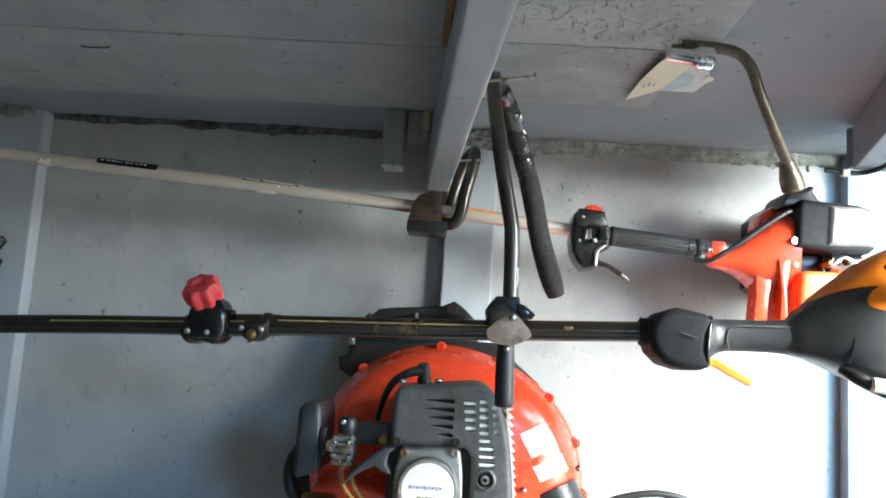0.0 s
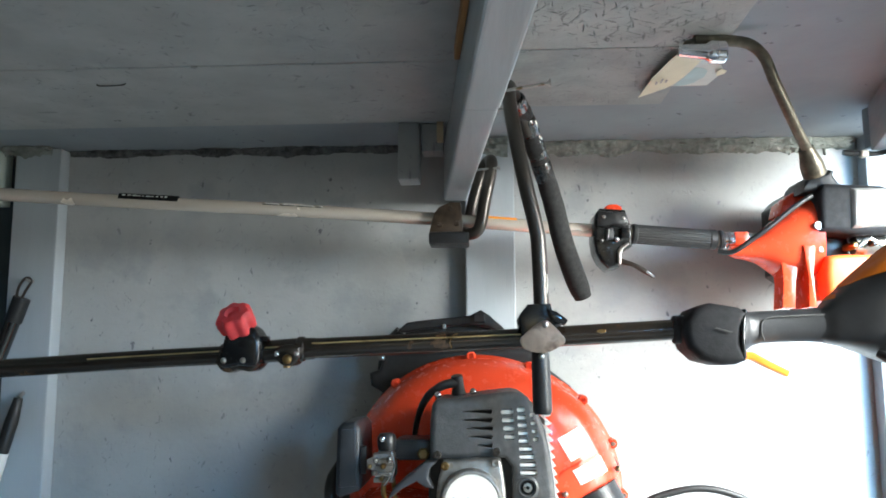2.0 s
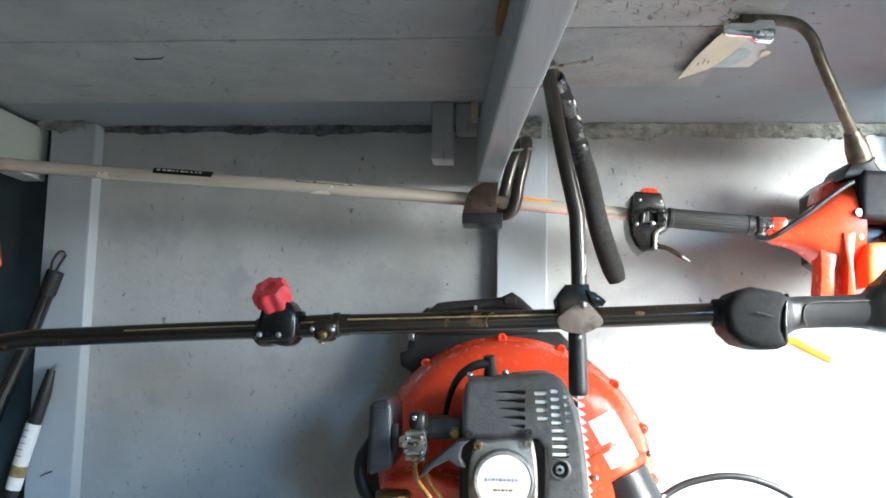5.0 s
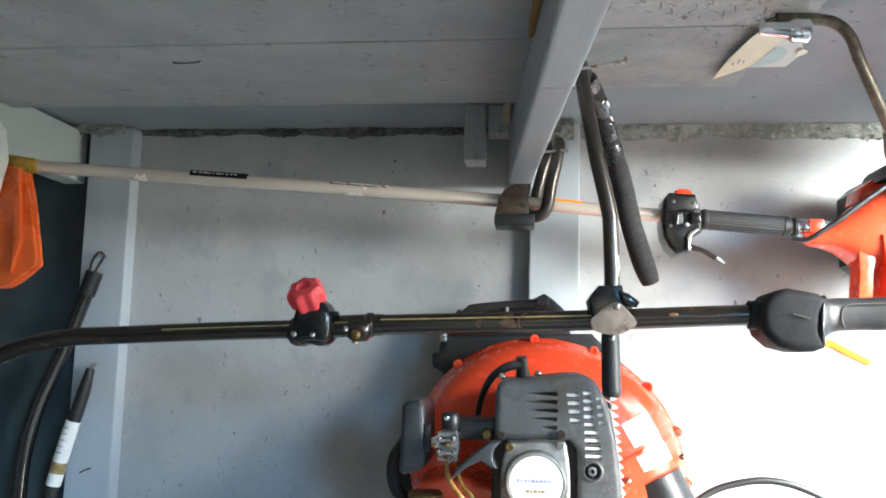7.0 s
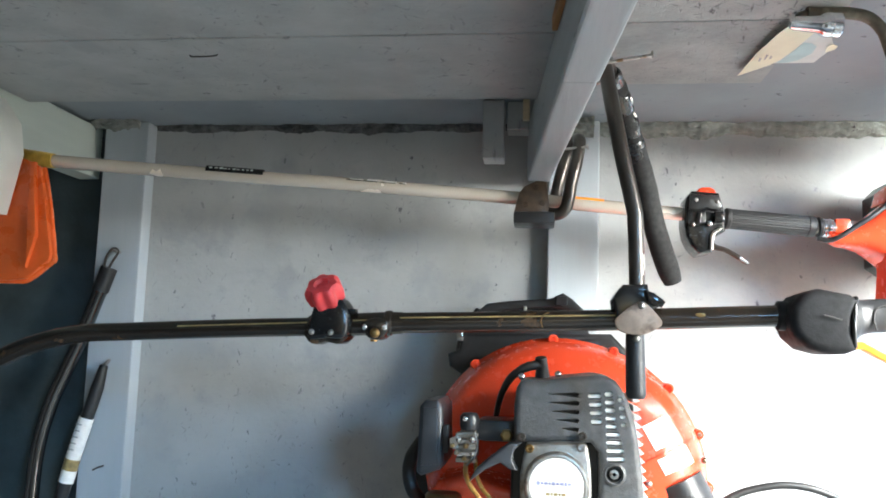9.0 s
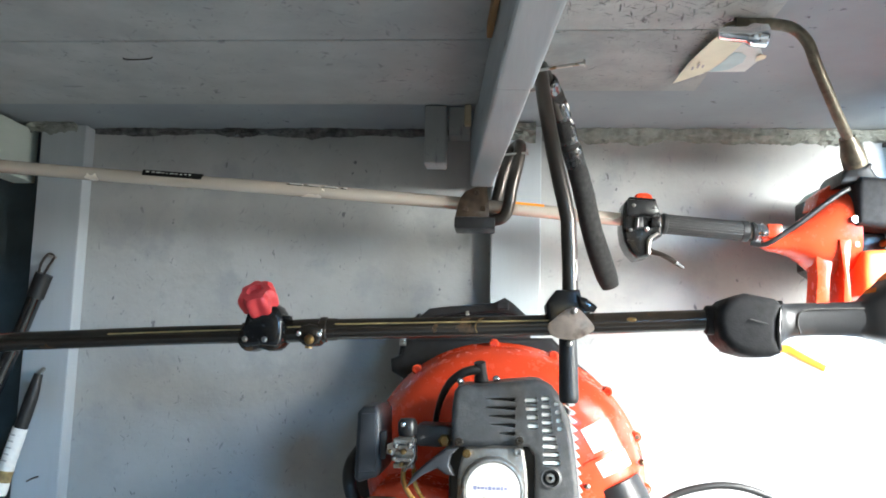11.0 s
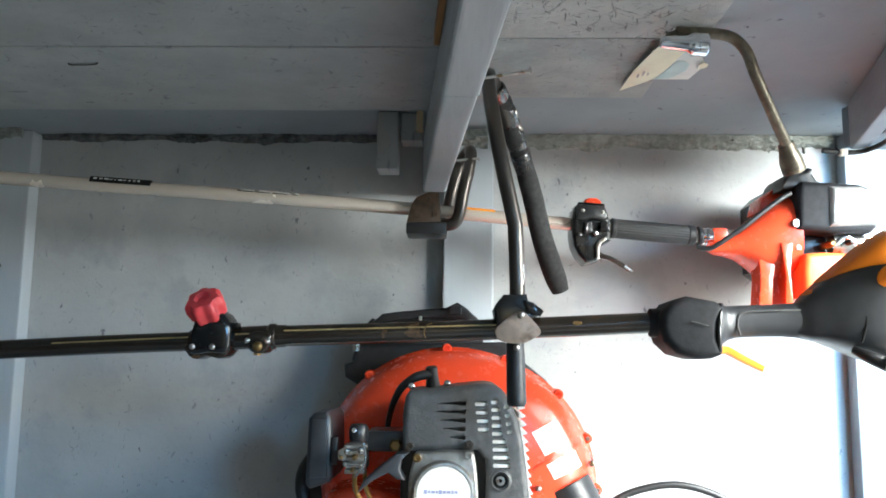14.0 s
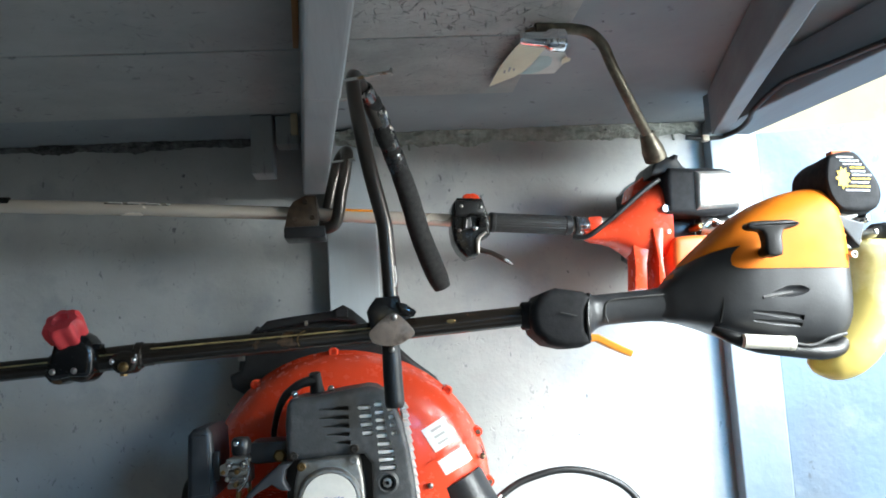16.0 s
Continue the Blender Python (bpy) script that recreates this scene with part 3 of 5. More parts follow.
def nail(x, y, z, dx, dy=0.0, dz=0.004):
    e = thing("nail", (x, y, z), "steel nail driven into the side of the joist", "nail", "nails")
    d = Vector((dx, dy, dz))
    p = Vector((x, y, z))
    part("shank", tube([p - d * 0.25, p + d], 0.0021, 8, straight=True), "steel", e, smooth=True)
    part("head", tube([p + d, p + d * 1.04], 0.0048, 10, straight=True), "steel", e, smooth=True)


nail(0.092, 0.868, 1.985, 0.062, -0.006, 0.008)
nail(0.086, 0.935, 1.982, 0.034)
nail(0.058, 1.235, 1.970, 0.040)

stp = thing("ceiling_staple", (-0.471, 0.991, CEIL - 0.033), "dark steel staple stuck in the ceiling sheet", "staple")
part("crown", tube([(-0.494, 0.991, CEIL - 0.029), (-0.488, 0.991, CEIL - 0.0325), (-0.455, 0.989, CEIL - 0.0325), (-0.449, 0.989, CEIL - 0.029)], 0.0011, 8, 3), "black_tube", stp, smooth=True)


# ---- black straight-shaft trimmer with a bar handle ----
def black_trimmer():
    t = thing("string_trimmer", (0.14, 0.885, 1.64), "black string trimmer with orange engine cover hanging on nails", "trimmer")
    Y = 0.888
    part("shaft", tube([(-0.147, Y, 1.6625), (0.08, Y, 1.6715), (0.318, Y, 1.6835)], 0.0128, 20, 4), "black_metal", t, smooth=True)
    part("lower_shaft", tube([(-0.80, Y + 0.01, 1.545), (-0.74, Y, 1.572), (-0.68, Y, 1.600), (-0.63, Y, 1.622), (-0.57, Y, 1.637), (-0.50, Y, 1.642), (-0.36, Y, 1.650), (-0.24, Y, 1.6555)], 0.0118, 20, 6), "black_metal", t, smooth=True)
    # thin gold lines painted as the highlight along shaft and coupler
    part("highlight_line", tube([(-0.145, Y - 0.0115, 1.6685), (0.115, Y - 0.0115, 1.678)], 0.0011, 6, 3), "gold_glint_print", t, "painted gold highlight line")
    part("highlight_line", tube([(-0.43, Y - 0.0107, 1.6505), (-0.345, Y - 0.0109, 1.6552), (-0.262, Y - 0.0109, 1.6595)], 0.0010, 6, 3), "gold_glint_print", t, "painted gold highlight line")
    part("highlight_line", tube([(-0.203, Y - 0.0138, 1.6635), (-0.168, Y - 0.0138, 1.6655)], 0.0010, 6, 3), "gold_glint_print", t, "painted gold highlight line")
    part("scratch", lathe([(0.006, 0.0), (0.005, -0.0006), (0.0005, -0.0008)], (0.212, Y - 0.0124, 1.681), "y", 12, (1, 0.45)), "brass", t)
    part("thread", tube([(0.036, Y - 0.014, 1.6795), (0.030, Y - 0.0150, 1.6765), (0.0265, Y - 0.0145, 1.6690), (0.0285, Y - 0.0125, 1.6615)], 0.0007, 6, 4), "brass", t, "loose tan thread over the shaft")
    # quick coupler with knob
    cp = part("coupler", loft([(-0.262, Y, 1.656, 0.0125, 0.0125), (-0.258, Y, 1.656, 0.0142, 0.0142), (-0.205, Y, 1.659, 0.0142, 0.0142), (-0.166, Y, 1.6615, 0.0142, 0.0142), (-0.164, Y, 1.6617, 0.0158, 0.0158), (-0.157, Y, 1.662, 0.0158, 0.0158), (-0.1555, Y, 1.662, 0.0140, 0.0140), (-0.144, Y, 1.6625, 0.0136, 0.0136)], 2.0), "black_metal", t, smooth=True)
    part("clamp_body", pillow([(-0.252, 1.676), (-0.256, 1.660), (-0.259, 1.645), (-0.250, 1.638), (-0.232, 1.641), (-0.214, 1.640), (-0.207, 1.648), (-0.206, 1.668), (-0.211, 1.682), (-0.222, 1.692), (-0.246, 1.690)], Y - 0.027, Y + 0.016, 0.007, 4, n=2), "gloss_plastic", cp, smooth=True)
    part("lug", pillow([(-0.192, 1.660), (-0.186, 1.646), (-0.177, 1.641), (-0.166, 1.642), (-0.159, 1.652), (-0.159, 1.664), (-0.176, 1.668)], Y - 0.020, Y + 0.014, 0.004, 3, n=2), "black_metal", cp, smooth=True)
    part("lug", pillow([(-0.262, 1.652), (-0.258, 1.637), (-0.247, 1.633), (-0.236, 1.637), (-0.222, 1.634), (-0.212, 1.638), (-0.209, 1.650)], Y - 0.020, Y + 0.014, 0.004, 3, n=2), "black_metal", cp, smooth=True)
    for (x, z, r, m_) in ((-0.251, 1.648, 0.0036, "steel"), (-0.227, 1.648, 0.0036, "steel"), (-0.187, 1.656, 0.0034, "chrome"), (-0.174, 1.649, 0.0062, "brass"), (-0.1625, 1.656, 0.0034, "chrome")):
        dome_head(x, Y - (0.0275 if x < -0.2 else 0.0205), z, r, cp, m_)
    part("nut", tube([(-0.178, Y - 0.004, 1.643), (-0.178, Y - 0.004, 1.6385)], 0.0050, 6, 2), "brass", cp)
    part("tab", box(-0.209, -0.199, Y - 0.018, Y - 0.004, 1.671, 1.678, 0.002), "gloss_plastic", cp)
    part("post", tube([(-0.232, Y - 0.010, 1.680), (-0.236, Y - 0.018, 1.697)], [0.018, 0.013], 16, 3), "gloss_plastic", cp, smooth=True)
    # seven-lobed clamping knob
    bm = bmesh.new()
    rings = []
    for h, s in ((-0.016, 0.72), (-0.013, 0.93), (-0.002, 1.0), (0.007, 0.97), (0.012, 0.82), (0.013, 0.45), (0.008, 0.36), (0.007, 0.1)):
        ring = []
        for k in range(56):
            a = 2 * math.pi * k / 56
            r = 0.0222 * s * (1 + 0.12 * math.cos(7 * a) * min(1, s * s))
            ring.append(bm.verts.new(Vector((r * math.cos(a), r * math.sin(a), h))))
        rings.append(ring)
    for a, b in zip(rings, rings[1:]):
        for k in range(56):
            bm.faces.new((a[k], a[(k + 1) % 56], b[(k + 1) % 56], b[k]))
    bm.faces.new(rings[0][::-1])
    bm.faces.new(rings[-1])
    bm.transform(Matrix.Translation((-0.238, Y - 0.024, 1.698)) @ Matrix.Rotation(radians(44), 4, "X") @ Matrix.Rotation(radians(-10), 4, "Y"))
    part("knob", bm, "knob_red", cp, "red lobed plastic knob", smooth=True)
    # bar handle and its clamp
    part("handle_tube", tube([(0.138, Y - 0.004, 1.586), (0.137, Y - 0.004, 1.65), (0.1405, Y, 1.71), (0.1385, Y, 1.79), (0.136, Y, 1.812), (0.122, Y + 0.004, 1.880), (0.111, Y + 0.02, 1.948), (0.106, Y + 0.045, 1.998), (0.107, Y + 0.078, 2.025), (0.115, Y + 0.115, 2.026), (0.126, Y + 0.150, 2.008), (0.138, 1.065, 1.984)], 0.0098, 16, 6), "black_tube", t, "bent steel bar handle", smooth=True)
    part("foam_grip", tube([(0.120, 1.010, 2.021), (0.137, 1.060, 2.002), (0.150, 1.085, 1.968), (0.165, 1.11, 1.935), (0.182, 1.14, 1.888), (0.197, 1.165, 1.835), (0.212, 1.185, 1.795), (0.2315, 1.205, 1.748)], [0.0115, 0.0123, 0.0140, 0.0128, 0.0150, 0.0135, 0.0148, 0.0150, 0.0138, 0.0152, 0.0155, 0.0146, 0.0160, 0.0158, 0.0166, 0.0160, 0.0168, 0.0166, 0.0170, 0.0172, 0.0174, 0.0176, 0.0176, 0.0170, 0.0140], 18, 9), "foam_grip", t, "black foam sleeve wrapped with tape", smooth=True)
    for q in ((0.1385, 1.062, 1.998), (0.146, 1.078, 1.979)):
        part("wire_tie", lathe([(0.0150, -0.002), (0.0165, 0.0), (0.0150, 0.002)], (0, 0, 0), "z", 16), "steel", t)
        ob = scene.collection.objects[-1]
        ob.matrix_local = Matrix.Translation(Vector(q) - t.location) @ Matrix.Rotation(radians(-35), 4, "X") @ Matrix.Rotation(radians(20), 4, "Y") @ Matrix.Translation(t.location)
    for q0, q1, r in (((0.119, 1.008, 2.022), (0.133, 1.050, 2.008), 0.0128), ((0.134, 1.052, 2.006), (0.145, 1.076, 1.984), 0.0142), ((0.146, 1.078, 1.981), (0.157, 1.097, 1.953), 0.0150), ((0.158, 1.098, 1.951), (0.170, 1.120, 1.922), 0.0152)):
        q0, q1 = Vector(q0), Vector(q1)
        part("tape_wrap", tube([q0, q0.lerp(q1, 0.15), q0.lerp(q1, 0.85), q1], [r * 0.9, r * 1.04, r, r * 0.88], 18, 3), "tape", t, "glossy black tape wrap", smooth=True)
    part("handle_end", tube([(0.139, Y - 0.006, 1.581), (0.139, Y - 0.006, 1.586), (0.1385, Y - 0.006, 1.60), (0.138, Y - 0.006, 1.630), (0.1375, Y - 0.005, 1.656)], [0.0095, 0.0118, 0.0118, 0.0114, 0.0108], 16, 3), "rubber", t, smooth=True)
    cl = part("clamp", pillow([(0.110, 1.697), (0.114, 1.704), (0.122, 1.714), (0.150, 1.715), (0.153, 1.700), (0.158, 1.697), (0.167, 1.699), (0.168, 1.691), (0.156, 1.685), (0.154, 1.667), (0.116, 1.667), (0.112, 1.686)], Y - 0.026, Y + 0.022, 0.004, 3), "gloss_plastic", t, smooth=True)
    part("plate", prism([(0.112, 1.671), (0.119, 1.679), (0.131, 1.689), (0.143, 1.694), (0.153, 1.687), (0.166, 1.671), (0.160, 1.663), (0.142, 1.655), (0.118, 1.659)], Y - 0.031, Y - 0.0262, 0.0016, n=3), "tan_plate", cl, "worn bronze clamp plate", smooth=True)
    dome_head(0.1425, Y - 0.0315, 1.689, 0.0042, cl, "steel")
    dome_head(0.165, Y - 0.0265, 1.694, 0.0042, cl)
    part("clamp_arm", pillow([(0.146, 1.708), (0.158, 1.704), (0.170, 1.694), (0.166, 1.688), (0.150, 1.692)], Y - 0.032, Y - 0.02, 0.003, 2), "gloss_plastic", cl, smooth=True)
    dome_head(0.138, Y - 0.0185, 1.651, 0.0038, cl, "steel")
    part("paint_chip", pillow([(0.1455, 1.728), (0.1470, 1.738), (0.1455, 1.752), (0.1480, 1.753), (0.1490, 1.738), (0.1475, 1.727)], Y - 0.0078, Y - 0.006, 0.0004, 1), "white_label", t, "white paint chip on the handle")
    # throttle housing, trigger, rear grip
    hs = part("throttle_housing", pillow([(0.307, 1.676), (0.309, 1.693), (0.321, 1.707), (0.340, 1.714), (0.374, 1.708), (0.384, 1.701), (0.3785, 1.682), (0.3775, 1.662), (0.380, 1.645), (0.368, 1.640), (0.350, 1.639), (0.327, 1.645), (0.312, 1.659)], Y - 0.034, Y + 0.030, 0.011, 4), "matt_plastic", t, "matt black throttle housing", smooth=True)
    part("rim", tube([(0.381, Y - 0.024, 1.704), (0.3775, Y - 0.031, 1.692), (0.3755, Y - 0.0325, 1.676), (0.3752, Y - 0.0325, 1.662), (0.377, Y - 0.028, 1.648)], 0.0034, 10, 5), "gloss_plastic", hs, "glossy rim of the housing", smooth=True)
    # hair-thin paler line laid on the housing as a glint
    part("painted_glint", tube([(0.343, Y - 0.0368, 1.683), (0.362, Y - 0.0368, 1.678)], 0.0009, 6, 2), "shroud", hs)
    part("trigger", prism([(0.372, 1.656), (0.392, 1.655), (0.412, 1.644), (0.435, 1.632), (0.431, 1.625), (0.406, 1.637), (0.390, 1.646), (0.374, 1.646)], Y - 0.018, Y - 0.004, 0.002), "trigger_orange", hs, "bright orange trigger")
    part("collar", lathe([(0.0145, -0.006), (0.0175, -0.004), (0.0175, 0.010), (0.020, 0.014)], (0.306, Y, 1.6828), "x", 20), "matt_plastic", hs, smooth=True)
    part("rear_grip", loft([(0.372, Y, 1.676, 0.033, 0.031), (0.380, Y, 1.678, 0.030, 0.029), (0.387, Y, 1.681, 0.0235, 0.0245), (0.394, Y, 1.683, 0.0195, 0.0210), (0.405, Y, 1.685, 0.018, 0.0198), (0.43, Y, 1.6862, 0.018, 0.0195), (0.46, Y, 1.687, 0.019, 0.020), (0.50, Y, 1.688, 0.023, 0.0235), (0.51, Y, 1.688, 0.026, 0.027)], 2.4), "grey_plastic", t, "dark grey moulded rear grip", smooth=True)
    part("grip_seam", tube([(0.405, Y - 0.0188, 1.668), (0.402, Y - 0.0192, 1.682), (0.410, Y - 0.0188, 1.695), (0.45, Y - 0.0185, 1.698), (0.485, Y - 0.019, 1.699)], 0.0011, 6, 5), "shroud", t)
    # engine
    # one moulded shell; the cover lies on its upper part and ends along a swept edge
    shape = [(0.464, 1.7025, 1.6715, 0.0155), (0.478, 1.7075, 1.6675, 0.0205), (0.490, 1.718, 1.664, 0.028), (0.505, 1.731, 1.661, 0.036), (0.520, 1.743, 1.656, 0.044), (0.535, 1.755, 1.651, 0.051), (0.550, 1.767, 1.645, 0.0565), (0.570, 1.783, 1.638, 0.061), (0.595, 1.798, 1.631, 0.0628), (0.622, 1.811, 1.627, 0.0630), (0.650, 1.819, 1.623, 0.0630), (0.678, 1.822, 1.622, 0.0615), (0.695, 1.815, 1.630, 0.058), (0.704, 1.800, 1.640, 0.051)]
    rows = [(p.x, Y, (p.y + p.z) / 2, q.y, (p.y - p.z) / 2) for p, q in zip(smooth_path([s[:3] for s in shape], 9), smooth_path([(s[0], s[3], 0) for s in shape], 9))]
    en = part("engine_body", loft(rows, 3.6, 112), "grey_plastic", t, "dark grey moulded engine body", smooth=True)
    edge = [(0.470, 1.712), (0.491, 1.7185), (0.498, 1.727), (0.507, 1.734), (0.520, 1.741), (0.534, 1.746), (0.549, 1.7495), (0.565, 1.751), (0.558, 1.746), (0.553, 1.740), (0.551, 1.734), (0.552, 1.728), (0.557, 1.7245), (0.569, 1.7225), (0.63, 1.720), (0.698, 1.7175), (0.7025, 1.735), (0.699, 1.760), (0.700, 1.90), (0.470, 1.90)]
    cv = part("engine_cover", loft([(x, y, z, d + 0.0014, h + 0.0014) for x, y, z, d, h in rows], 3.6, 112), "orange", t, "amber orange engine cover", smooth=True)
    cut(cv, [prism(edge, Y - 0.12, Y + 0.12)], "INTERSECT")
    cut(en, [tube([(0.583, 0.822, 1.688), (0.606, 0.824, 1.691), (0.628, 0.824, 1.693), (0.647, 0.822, 1.693)], [0.001, 0.004, 0.0075, 0.006, 0.001], 12, 4),
             tube([(0.572, 0.829, 1.671), (0.606, 0.8285, 1.665), (0.634, 0.829, 1.660)], [0.002, 0.0042, 0.0035], 8, 3),
             tube([(0.572, 0.831, 1.6605), (0.606, 0.8305, 1.655), (0.632, 0.831, 1.651)], [0.002, 0.0038, 0.003], 8, 3)])
    part("vent_rib", tube([(0.584, 0.8255, 1.687), (0.604, 0.8265, 1.689), (0.622, 0.8275, 1.691)], 0.0018, 8, 3), "shroud", en, smooth=True)
    part("neck_seam", tube([(0.525, Y - 0.0395, 1.728), (0.536, Y - 0.0490, 1.706), (0.539, Y - 0.0515, 1.684), (0.534, Y - 0.0480, 1.660)], 0.0012, 6, 5), "black_label", en)
    st = part("starter_handle", pillow(outline([(0.558, 1.769), (0.561, 1.774), (0.575, 1.7755), (0.589, 1.7750), (0.606, 1.7755), (0.619, 1.773), (0.622, 1.769), (0.614, 1.7655), (0.602, 1.763), (0.599, 1.750), (0.5975, 1.734), (0.580, 1.734), (0.579, 1.750), (0.576, 1.763), (0.564, 1.765)], 2), Y - 0.096, Y - 0.080, 0.0035, 3), "black_plastic", t, "black T-shaped starter handle", smooth=True)
    part("stem", tube([(0.589, Y - 0.084, 1.744), (0.590, Y - 0.05, 1.738)], 0.007, 10, 2), "black_plastic", st)
    pt = part("primer_tube", tube([(0.554, Y - 0.062, 1.6365), (0.615, Y - 0.062, 1.630)], 0.0085, 18, 2), "white_plastic", t, "ivory plastic tube below the engine", smooth=True)
    part("end_ring", tube([(0.609, Y - 0.062, 1.6307), (0.6155, Y - 0.062, 1.630)], 0.0090, 18, 2), "white_plastic", pt, smooth=True)
    part("guard_rail", tube([(0.530, Y - 0.035, 1.652), (0.545, Y - 0.05, 1.642), (0.575, Y - 0.054, 1.630), (0.62, Y - 0.054, 1.622), (0.655, Y - 0.052, 1.618), (0.682, Y - 0.045, 1.621), (0.700, Y - 0.035, 1.636)], [0.005, 0.008, 0.009, 0.009, 0.010, 0.009, 0.006], 12, 6), "black_plastic", t, smooth=True)
    part("ignition_lead", tube([(0.614, Y - 0.062, 1.630), (0.638, Y - 0.064, 1.6265), (0.662, Y - 0.063, 1.634), (0.685, Y - 0.058, 1.638)], 0.0025, 8, 5), "rubber", t, smooth=True)
    # fuel tank, cap, air filter
    tk = part("fuel_tank", tube([(0.656, Y - 0.016, 1.606), (0.672, Y - 0.017, 1.604), (0.698, Y - 0.018, 1.612), (0.722, Y - 0.018, 1.636), (0.741, Y - 0.018, 1.668), (0.754, Y - 0.018, 1.705), (0.760, Y - 0.018, 1.738), (0.762, Y - 0.018, 1.752)], [0.004, 0.014, 0.026, 0.033, 0.037, 0.040, 0.042, 0.043, 0.042, 0.038, 0.022], 28, 8), "yellow_tank", t, "yellowed translucent plastic fuel tank", smooth=True)
    part("tank_cap", lathe([(0.020, 0.0), (0.022, 0.003), (0.022, 0.022), (0.018, 0.026), (0.002, 0.0265)], (0.776, Y - 0.02, 1.748), "z", 20), "black_plastic", tk, smooth=True)
    ff = outline([(0.687, 1.847), (0.694, 1.860), (0.723, 1.862), (0.737, 1.845), (0.751, 1.822), (0.752, 1.802), (0.740, 1.788), (0.705, 1.788), (0.690, 1.802), (0.684, 1.825)], 3)
    fb = outline([(0.694, 1.850), (0.722, 1.868), (0.765, 1.872), (0.790, 1.856), (0.800, 1.825), (0.795, 1.800), (0.770, 1.788), (0.735, 1.786), (0.705, 1.793), (0.690, 1.825)], 3)
    fl = part("air_filter_cover", hull(ff, fb, 0.832, 0.925, 0.006), "matt_plastic", t, "black air filter cover with a warning label", smooth=True)
    part("red_tab", box(0.698, 0.724, 0.838, 0.852, 1.858, 1.8655, 0.002), "red_orange", fl)
    star = [(0.7055 + (0.0098 if k % 2 else 0.0060) * math.cos(k * math.pi / 9), 1.829 + (0.0145 if k % 2 else 0.0100) * math.sin(k * math.pi / 9)) for k in range(18)]
    part("yellow_mark", prism(star, 0.8308, 0.8318), "yellow_print", fl, "yellow warning mark")
    for k in range(10):
        x0, wide = (0.700, 0.704, 0.708, 0.716, 0.717, 0.718, 0.717, 0.716, 0.712, 0.708)[k], (0.024, 0.024, 0.024, 0.018, 0.021, 0.022, 0.024, 0.026, 0.030, 0.030)[k]
        x, gap = x0, 0
        while x < x0 + wide - 0.003:
            w_ = 0.0022 + 0.0011 * ((gap * 7 + k * 3) % 4)
            bar_row("print_bar", fl, x, 0.8319, 1.8560 - k * 0.0047 + (x - x0) * -0.06, w_, 0.0019, "yellow_print" if k in (3, 6, 8) else "white_label", 0.06)
            x += w_ + 0.0009
            gap += 1
    cr = part("carburettor", box(0.684, 0.735, Y - 0.035, Y + 0.02, 1.742, 1.790, 0.006), "cast", t, smooth=True)
    for (x, z, r, m_) in ((0.690, 1.778, 0.010, "steel"), (0.706, 1.772, 0.008, "steel"), (0.722, 1.765, 0.007, "chrome"), (0.700, 1.758, 0.006, "brass"), (0.733, 1.778, 0.006, "chrome"), (0.742, 1.760, 0.006, "steel")):
        part("fitting", lathe([(r, 0.02), (r, -0.012), (r * 0.6, -0.018), (r * 0.2, -0.019)], (x, Y - 0.035, z), "y", 12), m_, cr, smooth=True)
    part("bracket", prism([(0.690, 1.786), (0.712, 1.776), (0.727, 1.772), (0.717, 1.742), (0.708, 1.752), (0.70, 1.765), (0.686, 1.772)], Y - 0.056, Y - 0.04, 0.002), "black_plastic", cr)
    bolt(0.704, Y - 0.061, 1.733, 0.005, t)
    return t


black_trimmer()


